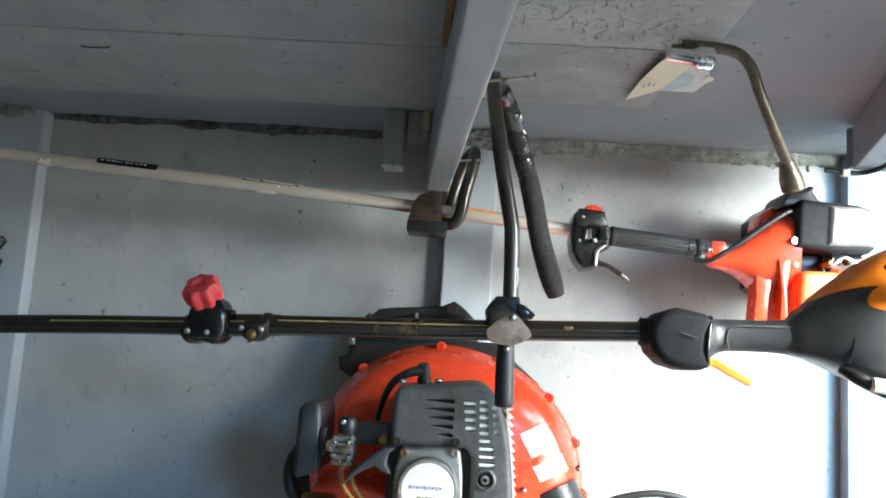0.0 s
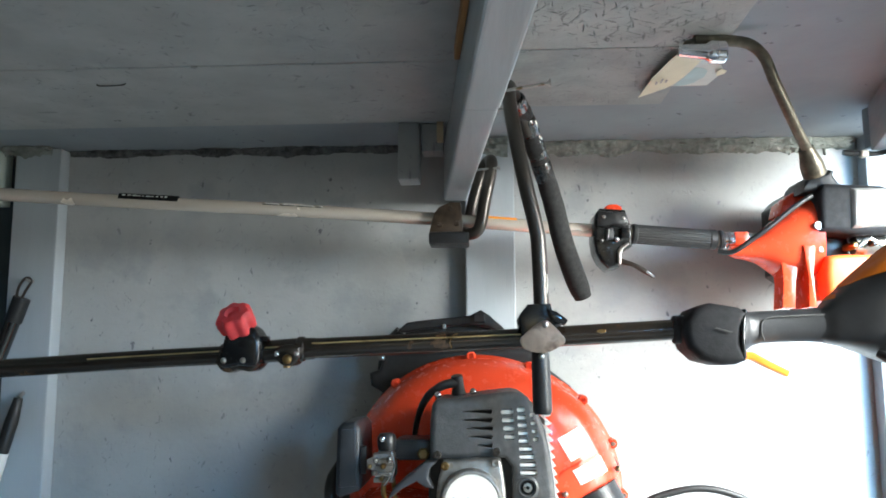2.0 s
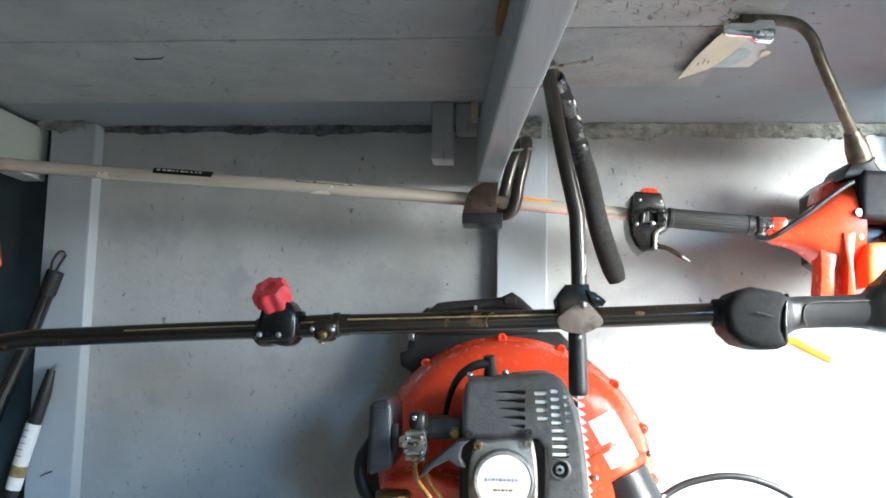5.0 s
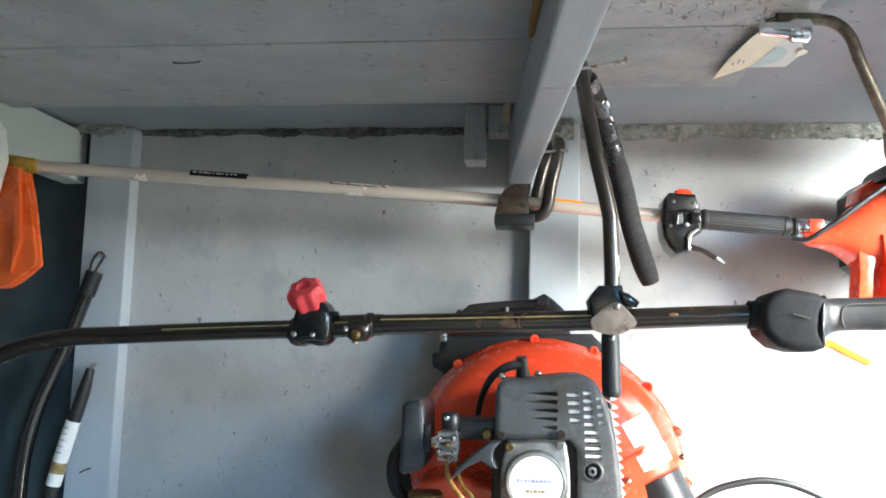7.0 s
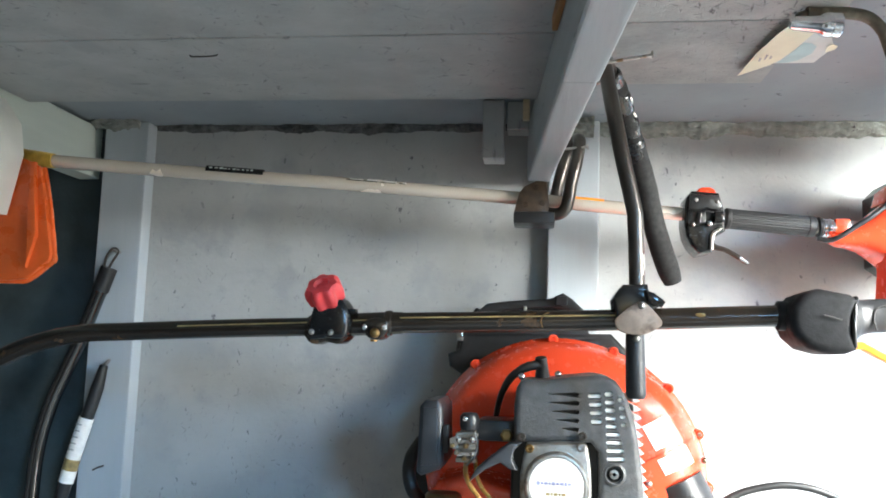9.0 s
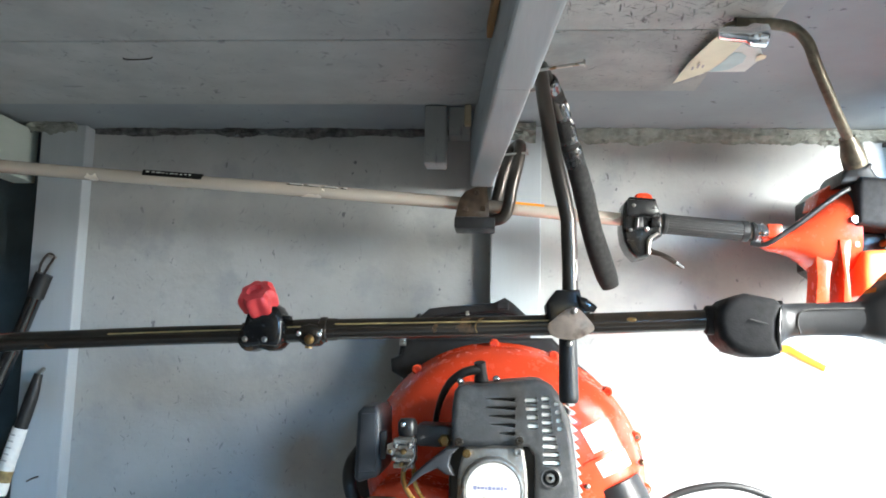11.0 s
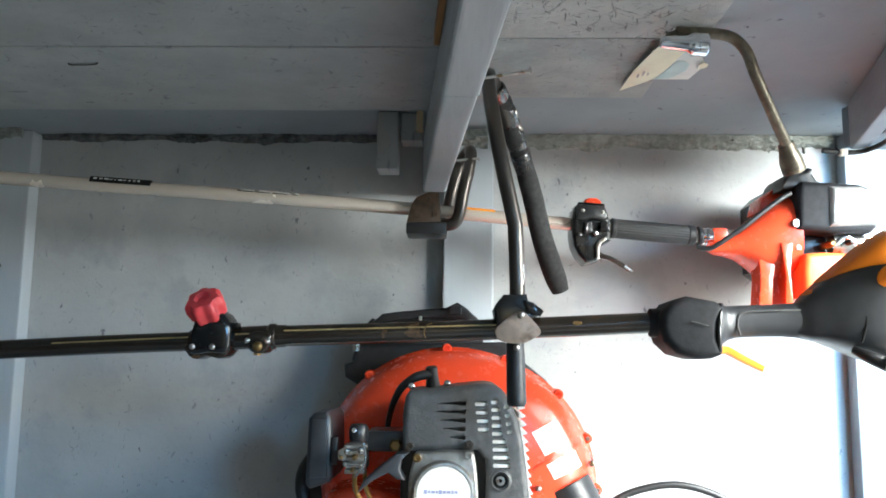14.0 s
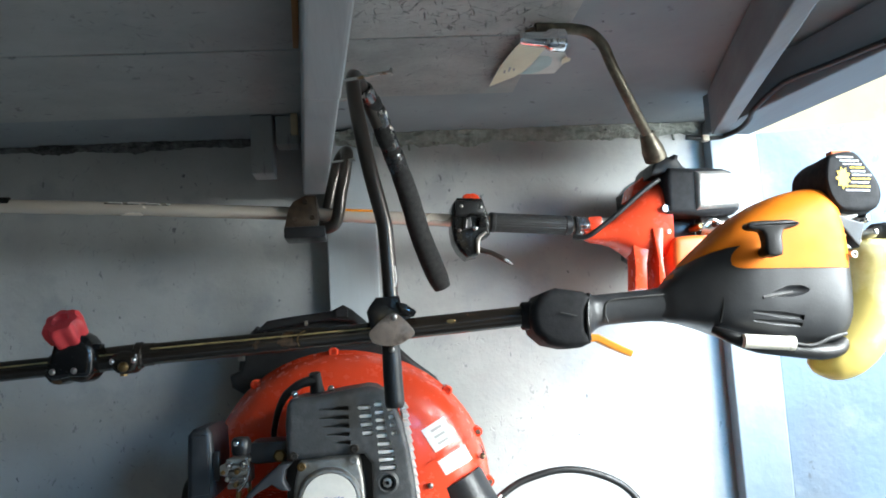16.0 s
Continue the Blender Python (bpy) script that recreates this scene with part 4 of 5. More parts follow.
# ---- silver trimmer with red engine ----
def silver_trimmer():
    t = thing("brush_cutter", (0.05, 1.26, 1.85), "silver-shafted brush cutter with red engine hanging by its loop handle", "trimmer")
    ax = [(-0.90, 1.174, 1.940), (-0.684, 1.193, 1.9265), (-0.50, 1.21, 1.9165), (-0.30, 1.228, 1.9065), (-0.022, 1.253, 1.890), (0.249, 1.278, 1.870), (0.50, 1.299, 1.8515)]
    part("shaft", tube(ax, 0.0112, 20, 5), "silver", t, "scratched aluminium shaft", smooth=True)

    def on(x):
        i = max(k for k in range(len(ax) - 1) if ax[k][0] <= x or k == 0)
        u = (x - ax[i][0]) / (ax[i + 1][0] - ax[i][0])
        return Vector(ax[i]).lerp(Vector(ax[i + 1]), u)

    a, b = on(-0.548), on(-0.449)
    lb = part("label", tube([a + Vector((0, -0.0030, 0.0056)), b + Vector((0, -0.0030, 0.0056))], 0.0082, 14, 2), "black_label", t, "black label with illegible print")
    rnd = random.Random(5)
    x = -0.541
    while x < -0.462:
        wd = rnd.uniform(0.003, 0.007)
        p = on(x)
        part("print_bar", box(x, x + wd, p.y - 0.0108, p.y - 0.0094, p.z + 0.0082, p.z + rnd.uniform(0.0098, 0.0106)), "grey_print" if rnd.random() < 0.6 else "paper", lb)
        x += wd + rnd.uniform(0.001, 0.004)
    for x0, x1 in ((-0.306, -0.280), (-0.277, -0.252), (-0.248, -0.222), (-0.216, -0.206)):
        a, b = on(x0), on(x1)
        part("small_print", tube([a + Vector((0, -0.0090, 0.0062)), b + Vector((0, -0.0090, 0.0062))], 0.0012, 6, 2), "black_label", t)
        part("worn_edge", tube([a + Vector((0.006, -0.0080, 0.0078)), b + Vector((0.002, -0.0080, 0.0078))], 0.0009, 6, 2), "white_label", t)
    a, b = on(0.078), on(0.128)
    part("orange_strip", tube([a + Vector((0, -0.006, 0.0085)), b + Vector((0, -0.006, 0.0085))], 0.0032, 8, 2), "trigger_orange", t, "orange sticker strip")
    # loop handle with its bracket
    br = part("bracket", prism([(-0.021, 1.862), (-0.014, 1.892), (-0.005, 1.905), (0.015, 1.914), (0.032, 1.913), (0.036, 1.875), (0.036, 1.850), (-0.018, 1.848)], 1.224, 1.275, 0.003), "brown_plate", t, "rusty brown handle bracket", smooth=True)
    part("base", box(-0.022, 0.046, 1.22, 1.282, 1.842, 1.862, 0.004), "black_plastic", br, smooth=True)
    for (x, z) in ((0.0145, 1.903), (-0.003, 1.874), (0.026, 1.876)):
        bolt(x, 1.2235, z, 0.0045, br, "brown_plate")
    part("loop_handle", tube([(0.035, 1.262, 1.866), (0.046, 1.29, 1.895), (0.058, 1.296, 1.945), (0.070, 1.29, 1.983), (0.082, 1.268, 1.995), (0.086, 1.247, 1.985), (0.081, 1.240, 1.950), (0.073, 1.238, 1.915), (0.066, 1.238, 1.876), (0.055, 1.24, 1.862), (0.035, 1.245, 1.860)], 0.0105, 16, 6), "black_tube", t, "black loop handle", smooth=True)
    # throttle, grip
    th = part("throttle_housing", pillow([(0.257, 1.850), (0.258, 1.878), (0.261, 1.893), (0.270, 1.904), (0.290, 1.903), (0.313, 1.901), (0.318, 1.884), (0.322, 1.872), (0.323, 1.838), (0.311, 1.833), (0.302, 1.822), (0.300, 1.803), (0.281, 1.799), (0.268, 1.812), (0.260, 1.829)], 1.248, 1.305, 0.007, 3), "gloss_plastic", t, "black plastic throttle housing", smooth=True)
    part("stop_switch", pillow([(0.279, 1.898), (0.281, 1.908), (0.287, 1.911), (0.300, 1.911), (0.307, 1.907), (0.309, 1.898)], 1.252, 1.285, 0.004, 3), "red", th, "red stop switch", smooth=True)
    part("lever", tube([(0.297, 1.262, 1.818), (0.308, 1.255, 1.811), (0.322, 1.25, 1.806), (0.341, 1.249, 1.795), (0.356, 1.249, 1.785)], [0.007, 0.005, 0.0042, 0.0046, 0.0030], 10, 5), "black_tube", th, "curved steel throttle lever", smooth=True)
    part("lever_tip", tube([(0.344, 1.2465, 1.7935), (0.357, 1.2475, 1.7845)], [0.0030, 0.0024], 8, 2), "chrome", th, smooth=True)
    part("lever_bracket", pillow([(0.297, 1.806), (0.297, 1.830), (0.303, 1.838), (0.314, 1.843), (0.317, 1.840), (0.306, 1.832), (0.302, 1.822), (0.302, 1.806)], 1.2425, 1.2475, 0.0012, 2), "steel", th, smooth=True)
    part("clamp_band", pillow([(0.264, 1.872), (0.266, 1.898), (0.312, 1.895), (0.316, 1.876), (0.308, 1.870), (0.290, 1.874), (0.280, 1.870)], 1.2405, 1.250, 0.003, 2), "black_plastic", th, smooth=True)
    part("slide_block", pillow([(0.276, 1.846), (0.279, 1.867), (0.290, 1.868), (0.291, 1.850)], 1.241, 1.250, 0.003, 2), "black_plastic", th, smooth=True)
    part("slide_block", pillow([(0.303, 1.850), (0.304, 1.868), (0.319, 1.868), (0.320, 1.852)], 1.239, 1.250, 0.003, 2), "gloss_plastic", th, smooth=True)
    part("cable_barrel", tube([(0.281, 1.243, 1.850), (0.283, 1.243, 1.865)], 0.0022, 10, 2), "steel", th, smooth=True)
    for (x, z, r, m_) in ((0.275, 1.887, 0.0034, "steel"), (0.308, 1.884, 0.0034, "steel"), (0.296, 1.848, 0.0046, "chrome"), (0.270, 1.846, 0.0030, "steel"), (0.315, 1.862, 0.0028, "black_tube")):
        dome_head(x, 1.2405, z, r, th, m_)
    g = bmesh.new()
    rings = []
    for h, f in ((0.0, 0.92), (0.003, 1.06), (0.008, 1.06), (0.010, 0.97), (0.136, 0.97), (0.138, 1.06), (0.147, 1.06), (0.150, 0.90)):
        rings.append([])
        for k in range(96):
            u = 2 * math.pi * k / 96
            r = 0.0168 * f * (1.0 + (0.035 if k % 4 < 2 and 0.009 < h < 0.137 else 0.0))
            rings[-1].append(g.verts.new((h, r * math.cos(u), r * math.sin(u))))
    for a, b in zip(rings, rings[1:]):
        for k in range(96):
            g.faces.new((a[k], a[(k + 1) % 96], b[(k + 1) % 96], b[k]))
    g.faces.new(rings[0][::-1])
    g.faces.new(rings[-1])
    g.transform(Matrix.Translation((0.327, 1.284, 1.864)) @ Matrix.Rotation(radians(4.6), 4, "Z") @ Matrix.Rotation(radians(4.2), 4, "Y"))
    part("grip", g, "rubber", t, "lengthwise ribbed black rubber grip")
    for (x, r) in ((0.484, 0.0178), (0.4915, 0.0150), (0.4985, 0.0168), (0.5045, 0.0150)):
        p = on(x)
        part("collar", lathe([(r * 0.9, -0.0035), (r, -0.002), (r, 0.002), (r * 0.9, 0.0035)], p, "x", 18), "chrome" if r < 0.017 else "black_plastic", t, smooth=True)
    # engine
    fu = part("clutch_housing", loft([(0.496, 1.288, 1.832, 0.012, 0.008), (0.507, 1.290, 1.830, 0.016, 0.011), (0.523, 1.292, 1.8318, 0.022, 0.0145), (0.547, 1.298, 1.8365, 0.034, 0.025), (0.565, 1.302, 1.839, 0.044, 0.038), (0.585, 1.306, 1.839, 0.052, 0.053), (0.61, 1.308, 1.846, 0.058, 0.066), (0.645, 1.308, 1.858, 0.060, 0.070)], 2.6, 32), "red", t, "orange-red clutch housing", smooth=True)
    part("leg", prism([(0.574, 1.812), (0.606, 1.812), (0.597, 1.775), (0.594, 1.731), (0.571, 1.731), (0.575, 1.775)], 1.262, 1.305, 0.005), "red", fu, smooth=True)
    part("leg", prism([(0.606, 1.835), (0.626, 1.835), (0.620, 1.785), (0.623, 1.731), (0.609, 1.731), (0.6115, 1.78)], 1.246, 1.33, 0.004), "red", fu, smooth=True)
    part("top_fin", prism([(0.590, 1.897), (0.597, 1.922), (0.616, 1.937), (0.650, 1.951), (0.652, 1.90)], 1.30, 1.36, 0.006), "red", fu, smooth=True)
    part("neck_plate", box(0.506, 0.530, 1.285, 1.315, 1.842, 1.866, 0.003), "red", fu, smooth=True)
    part("drive_tube", tube([(0.50, 1.302, 1.856), (0.585, 1.310, 1.858)], 0.0085, 16, 2), "cast", t, "bare metal drive tube", smooth=True)
    part("housing_bolt", tube([(0.632, 1.243, 1.868), (0.632, 1.256, 1.868)], 0.0065, 10, 2), "steel", fu, smooth=True)
    part("gasket", box(0.632, 0.640, 1.25, 1.30, 1.823, 1.858, 0.002), "starter_cast", fu)
    part("throttle_cable", tube([(0.470, 1.266, 1.829), (0.488, 1.260, 1.826), (0.503, 1.254, 1.832), (0.523, 1.250, 1.846), (0.547, 1.246, 1.863), (0.585, 1.244, 1.893), (0.612, 1.246, 1.912), (0.626, 1.25, 1.920)], 0.0044, 10, 6), "rubber", t, "black throttle cable", smooth=True)
    cy = part("engine_cover", pillow([(0.634, 1.858), (0.634, 1.925), (0.645, 1.940), (0.740, 1.935), (0.757, 1.928), (0.764, 1.895), (0.765, 1.862), (0.755, 1.853), (0.70, 1.851)], 1.238, 1.37, 0.012, 5), "matt_plastic", t, "black plastic engine cover", smooth=True)
    part("top_cover", pillow([(0.615, 1.928), (0.619, 1.946), (0.627, 1.956), (0.643, 1.963), (0.655, 1.960), (0.660, 1.966), (0.668, 1.964), (0.666, 1.956), (0.673, 1.945), (0.682, 1.932)], 1.252, 1.35, 0.006, 3), "black_plastic", cy, smooth=True)
    part("chrome_panel", pillow([(0.682, 1.860), (0.684, 1.931), (0.740, 1.931), (0.756, 1.924), (0.762, 1.895), (0.762, 1.862)], 1.2305, 1.262, 0.016, 6), "cast", cy, "polished metal panel", smooth=True)
    part("bolt", lathe([(0.0048, 0.003), (0.0048, -0.001), (0.0030, -0.001), (0.0030, 0.002)], (0.726, 1.2305, 1.893), "y", 12), "black_tube", cy)
    # mostly hidden block, added to thicken the engine's shadow on the wall
    part("shadow_block", pillow([(0.606, 1.80), (0.606, 1.925), (0.625, 1.945), (0.745, 1.940), (0.760, 1.90), (0.756, 1.800), (0.74, 1.788), (0.625, 1.786)], 1.335, 1.440, 0.014, 3), "black_plastic", t, "black block added behind the engine to deepen its shadow", smooth=True)
    part("carburettor", tube([(0.700, 1.275, 1.838), (0.752, 1.275, 1.836)], 0.0175, 20, 2), "steel", t, "tarnished metal carburettor", smooth=True)
    part("intake_flange", box(0.652, 0.700, 1.290, 1.34, 1.815, 1.853, 0.006), "black_plastic", t, smooth=True)
    part("primer_loop", tube([(0.752, 1.262, 1.822), (0.757, 1.255, 1.834), (0.766, 1.255, 1.842), (0.776, 1.26, 1.838)], 0.0026, 8, 5), "gauze", t, smooth=True)
    for (x, z, r) in ((0.690, 1.834, 0.0065), (0.722, 1.838, 0.006), (0.757, 1.838, 0.007)):
        part("fitting", lathe([(r, 0.02), (r, -0.015), (r * 0.5, -0.02)], (x, 1.262, z), "y", 12), "brass" if x < 0.7 else "black_plastic", t, smooth=True)
    part("linkage", tube([(0.69, 1.25, 1.828), (0.71, 1.245, 1.845), (0.735, 1.245, 1.835), (0.758, 1.25, 1.846)], 0.003, 8, 5), "chrome", t, smooth=True)
    part("fuel_tank", prism([(0.640, 1.808), (0.655, 1.818), (0.705, 1.818), (0.722, 1.812), (0.730, 1.76), (0.715, 1.742), (0.648, 1.740), (0.638, 1.755)], 1.24, 1.35, 0.014, 4, n=2), "red_orange", t, "orange plastic fuel tank", smooth=True)
    # cutting guard at the far end
    gd = part("guard", prism([(-0.850, 1.932), (-0.820, 1.918), (-0.805, 1.860), (-0.788, 1.770), (-0.790, 1.758), (-0.828, 1.728), (-0.858, 1.724), (-0.99, 1.724), (-1.0, 1.93)], 1.15, 1.158, 0.002), "guard_orange", t, "creased orange plastic cutting guard")
    part("guard_rim", tube([(x, 1.162, z) for x, z in ((-0.820, 1.918), (-0.805, 1.860), (-0.788, 1.770), (-0.790, 1.758), (-0.828, 1.728), (-0.858, 1.724), (-0.99, 1.724))], 0.005, 8, 3), "guard_orange", gd, smooth=True)
    part("guard_fold", prism([(-0.835, 1.925), (-0.826, 1.925), (-0.812, 1.80), (-0.826, 1.745)], 1.142, 1.151, 0.002), "guard_orange", gd)
    part("head_clamp", loft([(-0.93, 1.172, 1.940, 0.017, 0.016), (-0.865, 1.176, 1.938, 0.017, 0.016), (-0.835, 1.178, 1.936, 0.015, 0.014), (-0.815, 1.180, 1.935, 0.0125, 0.0122)], 3.0), "dirty_yellow", t, "dirty yellow clamp", smooth=True)
    part("line_head", prism([(-0.891, 2.034), (-0.857, 1.989), (-0.848, 1.936), (-0.868, 1.833), (-0.981, 1.838), (-0.981, 2.034)], 1.085, 1.145, 0.006, 3), "gauze", t, "cream plastic line head", smooth=True)
    return t


silver_trimmer()


# ---- backpack blower ----
def backpack_blower():
    t = thing("backpack_blower", (0.065, 1.30, 1.10), "orange-red backpack blower with a black engine shroud hanging on the wall", "leaf blower")
    cx, cz = 0.066, 1.436
    # back frame against the stud
    fr = part("back_frame", prism([(-0.20, 1.30), (-0.206, 1.45), (-0.178, 1.485), (-0.155, 1.52), (-0.118, 1.590), (-0.138, 1.602), (-0.141, 1.625), (-0.122, 1.632), (-0.114, 1.662), (0.150, 1.668), (0.185, 1.632), (0.225, 1.60), (0.27, 1.52), (0.29, 1.40), (0.28, 1.14), (-0.18, 1.14)], 1.365, 1.438, 0.010, 3), "black_plastic", t, "black plastic back frame", smooth=True)
    part("carry_handle", pillow([(-0.090, 1.699), (-0.071, 1.716), (-0.043, 1.720), (0.044, 1.728), (0.064, 1.738), (0.080, 1.728), (0.101, 1.709), (0.122, 1.688), (0.103, 1.690), (0.078, 1.706), (0.04, 1.711), (-0.04, 1.704), (-0.07, 1.698)], 1.352, 1.385, 0.004, 3), "black_plastic", fr, "black carrying handle", smooth=True)
    part("handle_block", box(0.050, 0.072, 1.340, 1.37, 1.715, 1.731, 0.003), "matt_plastic", fr)
    part("clip", box(-0.005, 0.001, 1.345, 1.353, 1.704, 1.712, 0.001), "steel", fr)
    part("strap", tube([(-0.085, 1.37, 1.702), (-0.11, 1.38, 1.675), (-0.12, 1.39, 1.63)], 0.009, 10, 4), "rubber", fr, smooth=True)
    part("clip", box(-0.124, -0.112, 1.352, 1.366, 1.648, 1.668, 0.003), "steel", fr)
    part("handle_web", prism([(-0.082, 1.690), (-0.06, 1.712), (0.07, 1.722), (0.10, 1.70), (0.115, 1.66), (-0.115, 1.655)], 1.37, 1.40, 0.004), "black_plastic", fr, smooth=True)
    # fan housing: turned shell with a swelling scroll
    bm = bmesh.new()
    prof = ((1.02, 1.365), (1.02, 1.330), (1.025, 1.325), (1.025, 1.300), (1.0, 1.292), (0.985, 1.262), (0.94, 1.236), (0.86, 1.218), (0.70, 1.206), (0.45, 1.20), (0.10, 1.198))
    rings = []
    for f, y in prof:
        ring = []
        for k in range(72):
            a = 2 * math.pi * k / 72
            swell = 1 + 0.085 * max(0.0, math.cos(a + 0.35)) ** 1.5 + 0.07 * max(0.0, math.cos(a - 2.75)) ** 2
            r = 0.213 * f * (1 + (swell - 1) * min(1.0, f))
            ring.append(bm.verts.new((cx + r * math.cos(a), y, cz + r * math.sin(a))))
        rings.append(ring)
    for a, b in zip(rings, rings[1:]):
        for k in range(72):
            bm.faces.new((a[k], a[(k + 1) % 72], b[(k + 1) % 72], b[k]))
    bm.faces.new(rings[0][::-1])
    bm.faces.new(rings[-1])
    ho = part("fan_housing", bm, "red", t, "glossy orange-red fan housing", smooth=True)
    for ang in (95, 68, 131, 160, 40, 18, -3, 200):
        a = radians(ang)
        swell = 1 + 0.085 * max(0.0, math.cos(a + 0.35)) ** 1.5 + 0.07 * max(0.0, math.cos(a - 2.75)) ** 2
        r = 0.216 * swell
        p = (cx + r * math.cos(a), 1.30, cz + r * math.sin(a))
        part("boss", lathe([(0.0085, 0.03), (0.0085, -0.018), (0.007, -0.022), (0.004, -0.0222), (0.0035, -0.018)], p, "y", 14), "red", ho, smooth=True)
        if ang in (18, -3):
            bolt(p[0], 1.276, p[2], 0.004, ho)
    part("harness_strap", tube([(-0.165, 1.23, 1.485), (-0.176, 1.21, 1.46), (-0.178, 1.20, 1.435), (-0.170, 1.195, 1.41), (-0.155, 1.195, 1.39), (-0.145, 1.20, 1.34)], [0.008, 0.011, 0.011, 0.011, 0.011, 0.011], 12, 5), "rubber", t, "black padded harness strap", smooth=True)
    # labels, lying on the dome
    def dome(x, z):
        a = math.atan2(z - cz, x - cx)
        swell = 1 + 0.085 * max(0.0, math.cos(a + 0.35)) ** 1.5 + 0.07 * max(0.0, math.cos(a - 2.75)) ** 2
        rr = math.hypot(x - cx, z - cz)
        fs = sorted((0.213 * f * (1 + (swell - 1) * min(1.0, f)), y) for f, y in prof[5:])
        return float(np.interp(rr, [q[0] for q in fs], [q[1] for q in fs]))

    def decal(name, pts, material, parent, label="", lift=0.0012, n=8):
        bm = bmesh.new()
        p = [Vector((x, 0, z)) for x, z in pts]
        grid = [[None] * (n + 1) for _ in range(n + 1)]
        for i in range(n + 1):
            for k in range(n + 1):
                q = p[0].lerp(p[1], i / n).lerp(p[3].lerp(p[2], i / n), k / n)
                grid[i][k] = bm.verts.new((q.x, dome(q.x, q.z) - lift, q.z))
        for i in range(n):
            for k in range(n):
                bm.faces.new((grid[i][k], grid[i + 1][k], grid[i + 1][k + 1], grid[i][k + 1]))
        r = bmesh.ops.extrude_face_region(bm, geom=bm.faces[:])
        bmesh.ops.translate(bm, verts=[v for v in r["geom"] if isinstance(v, bmesh.types.BMVert)], vec=(0, 0.0006, 0))
        return part(name, bm, material, parent, label)
    decal("seam_flange", [(0.160, 1.5185), (0.194, 1.5365), (0.195, 1.5325), (0.162, 1.5145)], "red", ho, lift=0.0035, n=10)
    decal("seam_flange", [(0.190, 1.4705), (0.266, 1.5065), (0.268, 1.5015), (0.192, 1.4655)], "red", ho, lift=0.0035, n=14)
    part("edge_clip", prism([(0.266, 1.520), (0.275, 1.512), (0.288, 1.486), (0.296, 1.466), (0.289, 1.464), (0.272, 1.495)], 1.285, 1.33, 0.004), "black_plastic", ho, "black clip on the housing seam", smooth=True)
    l1 = decal("label", [(0.184, 1.522), (0.222, 1.541), (0.243, 1.505), (0.205, 1.486)], "white_label", ho, "white warning label with illegible print")
    decal("label", [(0.206, 1.474), (0.252, 1.498), (0.266, 1.470), (0.220, 1.450)], "white_label", ho, "white specification label with illegible print")
    for k in range(3):
        decal("print_bar", [(0.199 + 0.005 * k, 1.521 - 0.010 * k), (0.216 + 0.005 * k, 1.529 - 0.010 * k), (0.218 + 0.005 * k, 1.5255 - 0.010 * k), (0.201 + 0.005 * k, 1.5175 - 0.010 * k)], "grey_print", l1, lift=0.0016, n=3)
    # outlet elbow
    part("outlet_elbow", tube([(0.238, 1.247, 1.437), (0.257, 1.245, 1.398), (0.280, 1.242, 1.352), (0.300, 1.24, 1.30), (0.312, 1.24, 1.20)], 0.046, 28, 6), "black_plastic", t, "black plastic outlet elbow", smooth=True)
    dome_head(0.283, 1.232, 1.472, 0.0052, t, "steel")
    dome_head(0.194, 1.196, 1.437, 0.0048, t, "steel")
    part("control_cable", tube([(0.268, 1.262, 1.34), (0.295, 1.285, 1.378), (0.318, 1.295, 1.396), (0.360, 1.30, 1.418), (0.425, 1.30, 1.431), (0.485, 1.30, 1.421), (0.54, 1.30, 1.390), (0.575, 1.30, 1.33), (0.58, 1.30, 1.24)], 0.0062, 12, 6), "rubber", t, "black looped control cable", smooth=True)
    part("cable_end", tube([(0.296, 1.284, 1.380), (0.318, 1.292, 1.398)], [0.007, 0.003], 10, 2), "steel", t, smooth=True)
    # engine shroud
    out = [(-0.008, 1.510), (-0.008, 1.560), (-0.005, 1.584), (0.000, 1.592), (0.010, 1.594), (0.03, 1.594), (0.068, 1.600), (0.105, 1.604), (0.118, 1.602), (0.128, 1.596), (0.136, 1.586), (0.144, 1.570), (0.152, 1.550), (0.158, 1.520), (0.163, 1.48), (0.172, 1.38), (0.160, 1.33), (0.11, 1.33), (0.106, 1.42), (0.106, 1.500), (0.096, 1.513)]
    sh = part("engine_shroud", prism(out, 1.018, 1.17, 0.010, 3), "shroud", t, "scuffed charcoal plastic engine shroud", smooth=True)
    for k in range(17):
        z = 1.572 - k * 0.0115
        x = 0.1500 + (1.572 - z) * 0.085
        part("fin", prism([(x, z + 0.0042), (x + 0.0060, z + 0.0026), (x + 0.0105, z - 0.0012), (x + 0.006, z - 0.0036), (x, z - 0.0040)], 1.026, 1.16, 0.001, 1), "fin_metal", sh)
    holes, fins = [], []
    for k in range(5):
        z = 1.5765 - k * 0.0114
        a0, b0 = (0.036, 0.036, 0.041, 0.045, 0.056)[k], 0.0795
        blunt = 0.0030 if k == 4 else 0.0004
        holes.append(prism([(a0, z - 0.0004), (a0 + 0.012, z + 0.0012 + blunt * 0.5), (b0 - 0.003, z + 0.0030), (b0, z + 0.0006), (b0 - 0.002, z - 0.0034), (a0 + 0.014, z - 0.0012 - blunt * 0.4)], 1.00, 1.034))

    def slot(x0, x1, z, h):
        e = min(h, (x1 - x0) / 2) * 0.6
        holes.append(prism([(x0, z), (x0 + e, z + h), (x1 - e, z + h), (x1, z), (x1 - e, z - h), (x0 + e, z - h)], 1.00, 1.036))
        fins.append((x0, x1, z))
